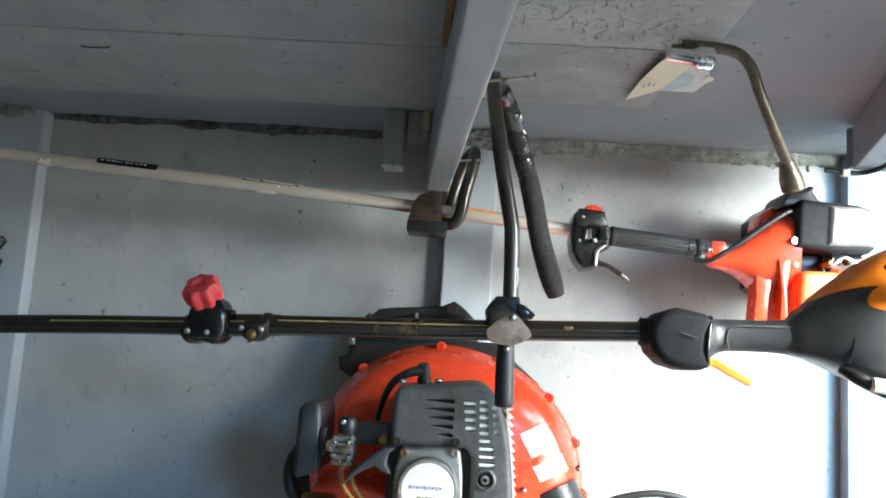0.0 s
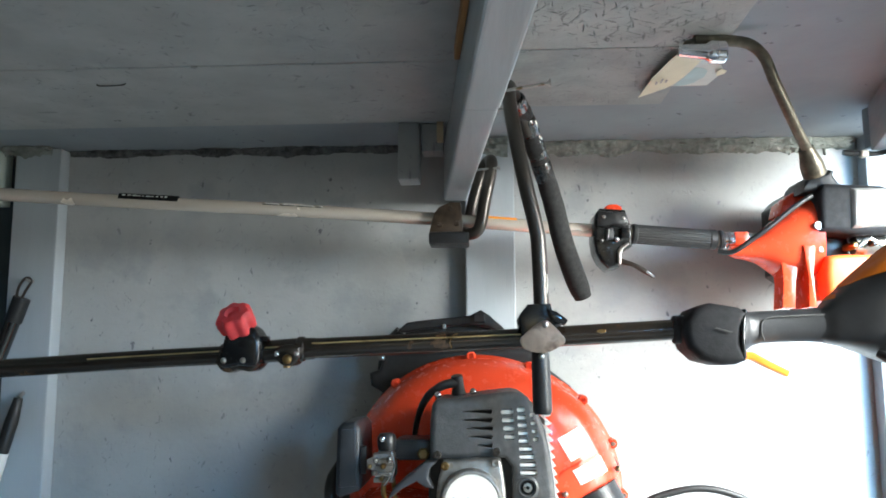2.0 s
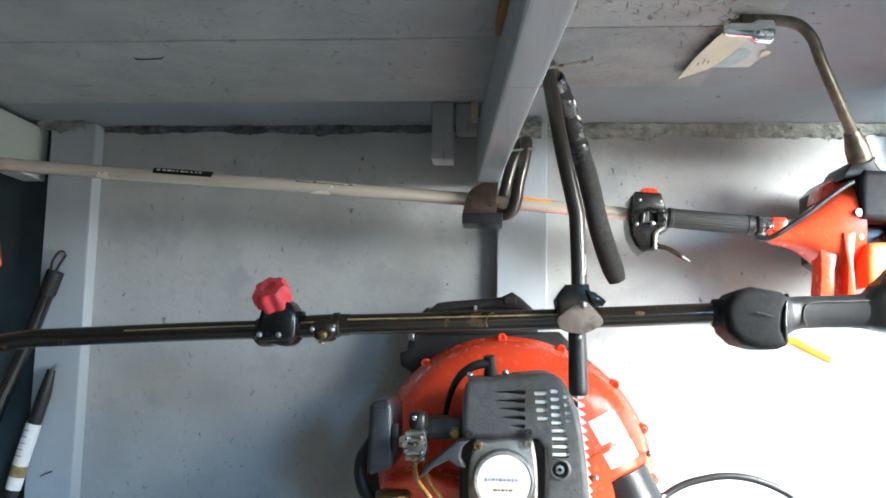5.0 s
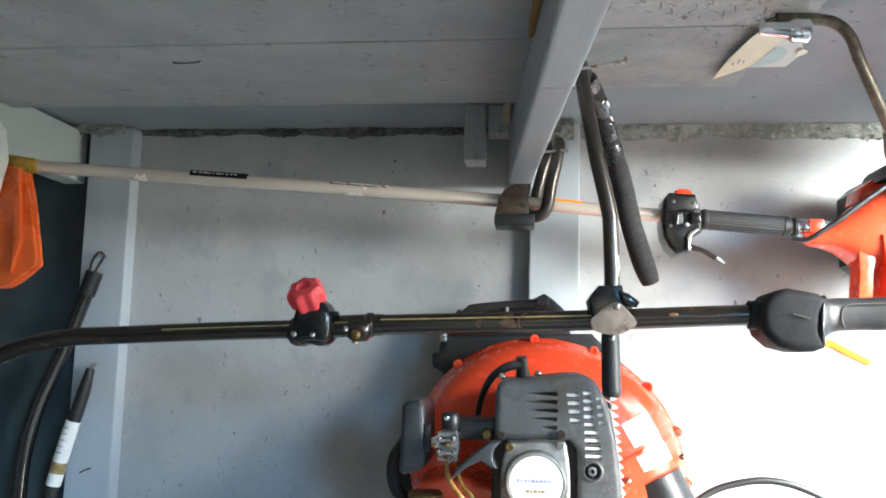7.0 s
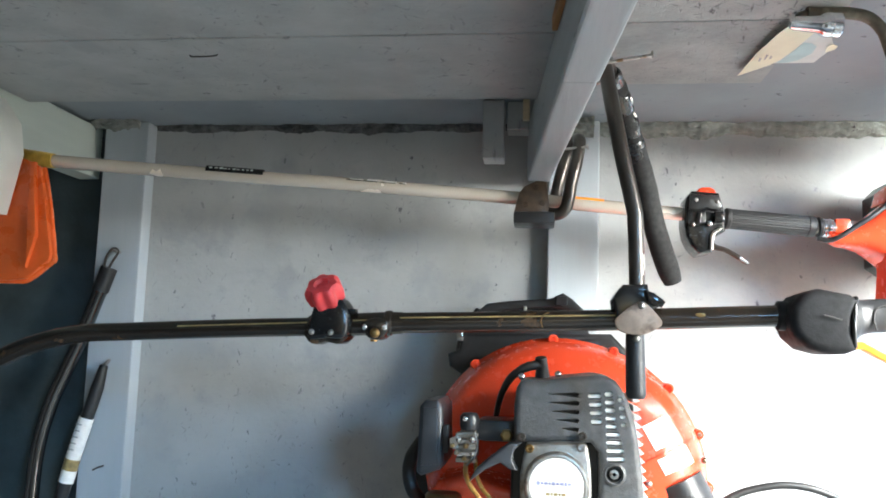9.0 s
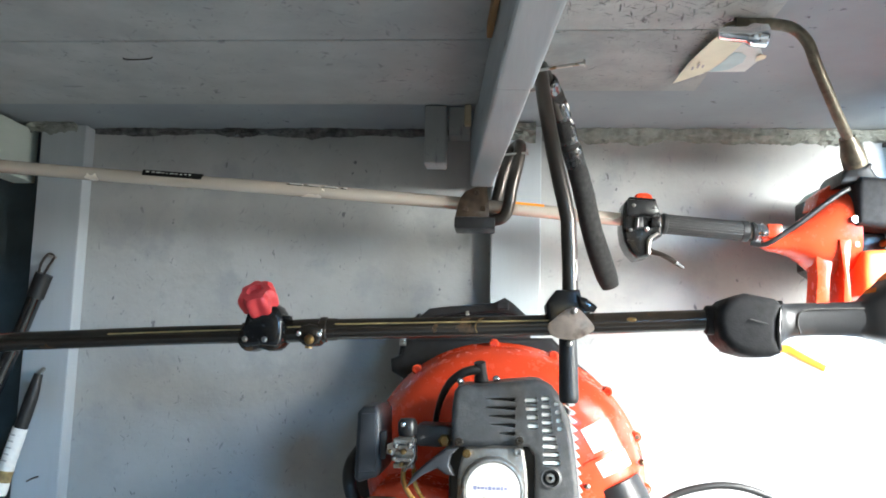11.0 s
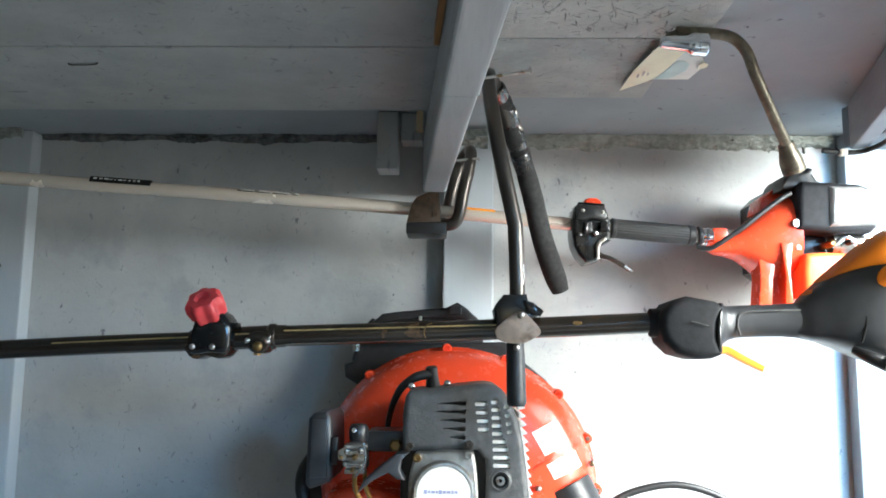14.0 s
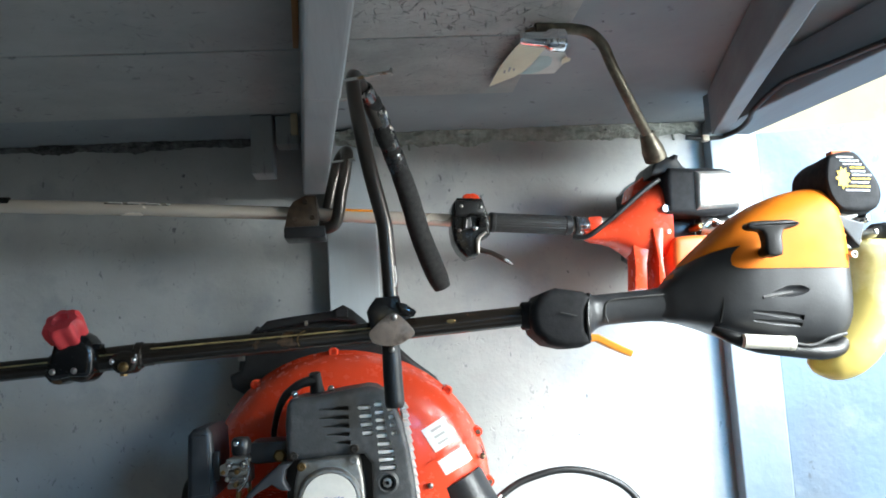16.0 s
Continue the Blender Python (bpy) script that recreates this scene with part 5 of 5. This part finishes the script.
    for k in range(4):
        slot(0.0905 + k * 0.0014, 0.1085 + k * 0.0006, 1.5755 - k * 0.0113, 0.0038)
    for k in range(9):
        slot(0.1125 + k * 0.0004, (0.1245, 0.126, 0.127, 0.128, 0.129, 0.134, 0.137, 0.139, 0.140)[k], 1.5785 - k * 0.0106, 0.0040)
    for k in range(4):
        slot(0.1300 + k * 0.0014, 0.1380 + k * 0.0014, 1.5715 - k * 0.0110, 0.0030)
    cut(sh, holes)
    for x0, x1, z in fins:
        part("cooling_fin", box(x0 - 0.002, x1 + 0.002, 1.0205, 1.042, z - 0.0030, z + 0.0022, 0.0014), "fin_metal", sh, smooth=True)
    # exhaust screw well
    ex = part("screw_well", lathe([(0.0155, 0.02), (0.0155, -0.004), (0.012, -0.006), (0.0105, 0.000), (0.0095, 0.004)], (0.126, 1.020, 1.474), "y", 24), "shroud", sh, smooth=True)
    # solid black disc painted in for the shade down the well
    part("recess", lathe([(0.0098, 0.01), (0.0098, 0.001)], (0.126, 1.0165, 1.474), "y", 20), "black_label", ex)
    part("screw", lathe([(0.0062, 0.006), (0.0062, -0.003), (0.003, -0.0035), (0.0025, 0.0)], (0.126, 1.0175, 1.474), "y", 8), "steel", ex, smooth=True)
    part("inner_plate", box(-0.012, 0.112, 1.05, 1.17, 1.39, 1.512, 0.004), "black_plastic", t)
    # starter
    st = part("starter_cover", prism(outline([(0.008, 1.500), (0.012, 1.511), (0.026, 1.511), (0.048, 1.514), (0.073, 1.514), (0.088, 1.513), (0.092, 1.500), (0.095, 1.478), (0.096, 1.45), (0.094, 1.42), (0.085, 1.408), (0.018, 1.408), (0.006, 1.42), (0.002, 1.45), (0.003, 1.478)], 3), 1.000, 1.06, 0.006, 3), "starter_cast", t, "cast aluminium starter cover", smooth=True)
    part("disc", lathe([(0.0425, 0.0), (0.0425, -0.010), (0.040, -0.0135), (0.0375, -0.014), (0.0362, -0.0125), (0.001, -0.0125)], (0.0495, 1.0, 1.460), "y", 40), "starter_cast", st, smooth=True)
    bd = part("badge", lathe([(0.0355, 0.002), (0.0355, -0.0005), (0.035, -0.0009), (0.001, -0.0009)], (0.0495, 0.9875, 1.460), "y", 36), "badge", st, "round cream maker's badge")
    x = 0.024
    for k, w_ in enumerate((0.0042, 0.0030, 0.0048, 0.0026, 0.0044, 0.0038, 0.0050, 0.0028, 0.0042)):
        bar_row("print_bar", bd, x, 0.9864, 1.463, w_, 0.0050 if k in (0, 4, 7) else 0.0034, "blue_print")
        x += w_ + 0.0012
    x = 0.036
    for w_ in (0.0050, 0.0026, 0.0048, 0.0024, 0.0054):
        bar_row("print_bar", bd, x, 0.9864, 1.4495, w_, 0.0032, "gold_glint_print")
        x += w_ + 0.0014
    for (x, z) in ((0.014, 1.505), (0.082, 1.509), (0.088, 1.418)):
        bolt(x, 0.998, z, 0.006, st, "brass" if x < 0.05 else "steel")
    bolt(0.084, 1.012, 1.522, 0.006, sh, "black_tube")
    bolt(0.003, 1.012, 1.518, 0.006, sh, "black_tube")
    part("pull_handle", prism([(-0.066, 1.458), (-0.056, 1.476), (-0.038, 1.492), (-0.012, 1.512), (0.004, 1.513), (-0.006, 1.503), (-0.008, 1.490), (-0.001, 1.477), (-0.012, 1.478), (-0.024, 1.486), (-0.044, 1.476)], 0.985, 1.010, 0.007, 3), "grey_plastic", t, "grey pull-start handle", smooth=True)
    # intake side
    ab = part("air_filter_box", prism([(-0.142, 1.463), (-0.140, 1.552), (-0.133, 1.560), (-0.114, 1.562), (-0.107, 1.553), (-0.104, 1.475), (-0.109, 1.466), (-0.135, 1.457)], 1.030, 1.15, 0.010, 3), "grey_plastic", t, "dark grey air filter box", smooth=True)
    part("lid_rib", prism([(-0.135, 1.472), (-0.133, 1.551), (-0.114, 1.552), (-0.111, 1.474)], 1.0265, 1.031, 0.002), "grey_plastic", ab, smooth=True)
    part("clip", box(-0.1065, -0.098, 1.030, 1.05, 1.490, 1.528, 0.002), "black_plastic", ab)
    ca = part("carburettor", box(-0.084, -0.060, 1.03, 1.09, 1.482, 1.520, 0.003), "starter_cast", t, "cast metal carburettor", smooth=True)
    for z, hx, m_ in ((1.516, 0.0150, "starter_cast"), (1.508, 0.0120, "steel"), (1.500, 0.0155, "starter_cast"), (1.491, 0.0125, "chrome"), (1.483, 0.0140, "steel")):
        part("plate", box(-0.072 - hx, -0.072 + hx, 1.018, 1.04, z - 0.0028, z + 0.0028, 0.001), m_, ca)
    for (x, z, r, m_) in ((-0.082, 1.511, 0.0042, "chrome"), (-0.063, 1.512, 0.0050, "chrome"), (-0.072, 1.503, 0.0040, "brass"), (-0.084, 1.494, 0.0038, "steel"), (-0.062, 1.492, 0.0046, "chrome"), (-0.074, 1.486, 0.0036, "brass"), (-0.090, 1.503, 0.0034, "brass")):
        part("fitting", lathe([(r, 0.01), (r, -0.006), (r * 0.7, -0.009), (r * 0.2, -0.0095)], (x, 1.016, z), "y", 10), m_, ca, smooth=True)
    part("linkage", tube([(-0.060, 1.012, 1.522), (-0.056, 1.008, 1.505), (-0.060, 1.006, 1.490), (-0.070, 1.008, 1.478)], 0.0018, 8, 4), "chrome", ca, smooth=True)
    part("throttle_arm", prism([(-0.094, 1.512), (-0.083, 1.517), (-0.080, 1.510), (-0.086, 1.498), (-0.094, 1.500)], 1.010, 1.0125, 0.0006), "steel", ca)
    part("choke_knob", lathe([(0.012, 0.0), (0.0135, 0.006), (0.0135, 0.018), (0.010, 0.023), (0.002, 0.024)], (-0.070, 1.04, 1.522), "z", 18), "black_plastic", ca, smooth=True)
    part("screw", lathe([(0.0035, 0.004), (0.0035, -0.002), (0.001, -0.003)], (-0.075, 1.027, 1.538), "y", 8), "chrome", ca, smooth=True)
    part("intake", box(-0.060, -0.004, 1.04, 1.11, 1.507, 1.537, 0.008), "black_plastic", t, smooth=True)
    part("intake_nut", lathe([(0.009, 0.02), (0.009, -0.01), (0.006, -0.012)], (-0.018, 1.045, 1.517), "y", 6), "brass", t)
    # plug boot and lead
    part("plug_boot", tube([(0.030, 1.125, 1.588), (0.029, 1.12, 1.606), (0.027, 1.115, 1.624)], [0.0125, 0.0095, 0.0088], 14, 3), "black_plastic", t, "black spark plug boot", smooth=True)
    part("plug_lead", tube([(0.028, 1.116, 1.614), (0.010, 1.112, 1.611), (-0.004, 1.113, 1.604), (-0.018, 1.12, 1.592), (-0.030, 1.13, 1.570), (-0.038, 1.14, 1.540), (-0.040, 1.15, 1.51)], [0.0075, 0.0068, 0.0058, 0.0044, 0.0042], 12, 5), "rubber", t, smooth=True)
    for (x, z) in ((0.000, 1.5965), (0.052, 1.601)):
        dome_head(x, 1.085, z, 0.0050, t)
    # fuel hoses, cap, lower body
    part("fuel_hose", tube([(-0.072, 1.03, 1.485), (-0.072, 1.02, 1.465), (-0.064, 1.012, 1.450), (-0.052, 1.01, 1.436), (-0.04, 1.012, 1.41), (-0.036, 1.03, 1.36)], 0.0034, 8, 5), "fuel_line", t, "amber fuel hose", smooth=True)
    part("fuel_hose", tube([(-0.060, 1.035, 1.482), (-0.057, 1.025, 1.462), (-0.048, 1.018, 1.446), (-0.034, 1.015, 1.43), (-0.024, 1.02, 1.40), (-0.02, 1.03, 1.36)], 0.0028, 8, 5), "fuel_line", t, smooth=True)
    part("lower_body", prism([(-0.148, 1.34), (-0.138, 1.415), (-0.118, 1.443), (-0.08, 1.452), (-0.01, 1.44), (0.10, 1.40), (0.20, 1.34), (0.20, 1.14), (-0.145, 1.14)], 1.09, 1.26, 0.014, 3), "red", t, "orange-red lower engine housing", smooth=True)
    part("fuel_cap", lathe([(0.024, 0.0), (0.026, 0.004), (0.026, 0.018), (0.022, 0.022), (0.002, 0.0225)], (-0.108, 1.075, 1.408), "z", 22), "brass", t, "dirty yellow fuel cap", smooth=True)
    part("filler_neck", tube([(-0.108, 1.075, 1.33), (-0.108, 1.075, 1.410)], 0.021, 18, 2), "cast", t, smooth=True)
    return t


backpack_blower()


# ---- wheel wrench and paper on the ceiling ----
def wheel_wrench():
    t = thing("wheel_wrench", (0.50, 0.98, 1.90), "tarnished steel wheel wrench hanging from the ceiling", "wrench")
    part("bar", tube([(0.352, 0.915, 2.0655), (0.38, 0.918, 2.0655), (0.405, 0.920, 2.0655), (0.428, 0.922, 2.0605), (0.446, 0.926, 2.044), (0.459, 0.935, 2.018), (0.478, 0.952, 1.990), (0.500, 0.975, 1.962), (0.523, 1.0, 1.937)], 0.0076, 16, 6), "wrench", t, "bent brown steel bar", smooth=True)
    s = lathe([(0.0105, -0.022), (0.0125, -0.010), (0.016, 0.004), (0.0165, 0.020), (0.012, 0.0205), (0.010, 0.008)], (0, 0, 0), "z", 24)
    s.transform(Matrix.Translation((0.531, 1.010, 1.921)) @ (Vector((0.016, 0.016, -0.032)).to_track_quat("Z", "Y").to_matrix().to_4x4()))
    part("socket_end", s, "wrench", t, "worn socket end", smooth=True)
    c1 = lathe([(0.002, -0.037), (0.007, -0.036), (0.0085, -0.030), (0.0105, -0.003), (0.0128, 0.000), (0.0150, 0.005), (0.0150, 0.011), (0.0142, 0.012), (0.0150, 0.013), (0.0150, 0.022), (0.013, 0.024), (0.011, 0.024), (0.009, 0.015)], (0, 0, 0), "x", 22)
    c1.transform(Matrix.Translation((0.364, 0.902, 2.0445)) @ Matrix.Rotation(radians(4), 4, "Y"))
    part("chrome_socket", c1, "chrome", t, "chrome plug socket on the wrench", smooth=True)
    part("hook", tube([(0.352, 0.915, 2.0655), (0.342, 0.914, 2.062), (0.338, 0.912, 2.053)], 0.0035, 10, 4), "wrench", t, smooth=True)
    return t


wheel_wrench()


def ceiling_paper():
    t = thing("paper_sheet", (0.38, 1.07, CEIL - 0.012), "torn white paper with faded teal print on the ceiling", "paper")
    z = CEIL - 0.0115

    def sheet(p, z, curl=0.0, th=0.0006):
        """A thin sheet under the ceiling whose near edge hangs down by curl."""
        bm = bmesh.new()
        y0, y1 = min(q[1] for q in p), max(q[1] for q in p)
        low = [z - curl * ((y1 - y) / (y1 - y0)) ** 2 for x, y in p]
        lo = [bm.verts.new((x, y, h - th)) for (x, y), h in zip(p, low)]
        hi = [bm.verts.new((x, y, h)) for (x, y), h in zip(p, low)]
        bm.faces.new(lo)
        bm.faces.new(hi[::-1])
        for i in range(len(p)):
            bm.faces.new((lo[i], hi[i], hi[(i + 1) % len(p)], lo[(i + 1) % len(p)]))
        return bm
    part("sheet", sheet([(0.360, 1.104), (0.419, 1.104), (0.427, 1.040), (0.417, 1.018), (0.395, 0.955), (0.370, 0.950)], z), "paper", t, "aged white paper")
    part("folded_flap", sheet([(0.323, 1.155), (0.326, 1.060), (0.335, 0.975), (0.342, 0.935), (0.382, 0.955), (0.378, 0.997), (0.374, 1.045), (0.366, 1.088), (0.357, 1.110)], z - 0.0012, 0.006), "cream_paper", t, "cream folded paper flap")
    part("print", sheet([(0.366, 1.101), (0.381, 1.099), (0.393, 1.090), (0.404, 1.062), (0.402, 1.036), (0.392, 1.024), (0.381, 1.022), (0.377, 1.045), (0.374, 1.068)], z - 0.0012, 0.0, 0.0003), "teal", t, "faded teal print")
    part("corner_fold", sheet([(0.420, 1.056), (0.429, 1.044), (0.428, 1.030), (0.418, 1.020), (0.415, 1.034)], z - 0.0025, 0.002), "cream_paper", t)
    for (x, y, l) in ((0.333, 1.065, 0.014), (0.339, 1.052, 0.020), (0.346, 1.058, 0.012)):
        part("print_bar", sheet([(x, y), (x + 0.003, y + 0.002), (x + 0.0036, y + l), (x + 0.001, y + l)], z - 0.0062, 0.0, 0.0003), "grey_print", t)


ceiling_paper()


# ---- tubes hanging by the left stud ----
def black_wand():
    t = thing("extension_tube", (-0.86, 1.42, 1.30), "black steel extension tube hanging on a hook by the stud", "tube")
    part("tube", tube([(-0.836, 1.425, 1.770), (-0.86, 1.425, 1.70), (-0.884, 1.425, 1.63), (-0.910, 1.422, 1.56), (-0.932, 1.42, 1.50), (-0.950, 1.42, 1.42), (-0.955, 1.42, 1.33), (-0.95, 1.42, 1.20)], 0.0140, 16, 6), "gloss_black", t, "glossy black bent tube", smooth=True)
    part("sleeve", tube([(-0.835, 1.424, 1.773), (-0.851, 1.425, 1.727)], 0.0165, 16, 3), "rubber", t, smooth=True)
    part("hook", tube([(-0.842, 1.415, 1.765), (-0.835, 1.41, 1.793), (-0.826, 1.418, 1.812), (-0.822, 1.43, 1.806), (-0.826, 1.418, 1.785), (-0.833, 1.415, 1.767)], 0.0026, 8, 5), "black_tube", t, smooth=True)
    part("screw", tube([(-0.824, 1.452, 1.806), (-0.824, 1.415, 1.808)], 0.003, 8, 2), "steel", t, smooth=True)


black_wand()


def labelled_rod():
    t = thing("handle_rod", (-0.87, 1.41, 1.20), "black rod with a white label hanging against the stud", "rod")
    part("rod", tube([(-0.826, 1.418, 1.580), (-0.835, 1.415, 1.535), (-0.847, 1.412, 1.485), (-0.866, 1.41, 1.415), (-0.893, 1.41, 1.30), (-0.915, 1.41, 1.20)], [0.008, 0.0125, 0.0125, 0.0125, 0.0125, 0.0125], 16, 5), "rubber", t, "matt black rod", smooth=True)
    lb = part("label", tube([(-0.849, 1.411, 1.478), (-0.866, 1.4095, 1.414), (-0.880, 1.4095, 1.355)], 0.0142, 18, 4), "white_label", t, "white label with illegible print and a brown band", smooth=True)
    part("brown_band", tube([(-0.8695, 1.409, 1.400), (-0.8745, 1.409, 1.379)], 0.0146, 18, 2), "gold_glint_print", lb, smooth=True)
    for k in range(5):
        bar_row("print_bar", lb, -0.861 - 0.003 * k, 1.3952, 1.468 - 0.012 * k, 0.012, 0.003, "grey_print", 0.2)
    part("tip", tube([(-0.826, 1.418, 1.580), (-0.823, 1.43, 1.59)], 0.004, 8, 2), "steel", t, smooth=True)


labelled_rod()
nail_m = thing("wall_nail", (-0.826, FRONT, 1.383), "small bent nail in the stud", "nail")
part("shank", tube([(-0.822, FRONT + 0.01, 1.385), (-0.826, 1.425, 1.383), (-0.834, 1.42, 1.378)], 0.0018, 8, 3), "black_tube", nail_m, smooth=True)


# ---- corrugated hose and cable by the doorway ----
def corrugated_hose():
    t = thing("corrugated_hose", (1.042, 1.2, 0.0), "black corrugated blower hose standing by the wall", "hose")
    prof = [(0.047 if k % 2 else 0.041, k * 0.0055) for k in range(286)]
    part("hose", lathe(prof, (1.042, 1.2, 0.001), "z", 24), "rubber", t, "black ribbed hose", smooth=False)


corrugated_hose()
cb = thing("cable", (0.76, 1.1, 2.0), "dark cable running along the header plank", "cable")
part("sheath", tube([(0.673, 1.226, 1.988), (0.711, 1.226, 1.985), (0.740, 1.222, 1.987), (0.753, 1.190, 1.990), (0.752, 1.150, 1.995), (0.745, 1.113, 2.003), (0.760, 1.042, 2.021), (0.780, 0.944, 2.016), (0.798, 0.851, 2.011)], 0.0045, 10, 6), "rubber", cb, smooth=True)
part("clip", box(0.700, 0.712, 1.218, 1.232, 1.979, 1.990, 0.002), "white_plastic", cb)
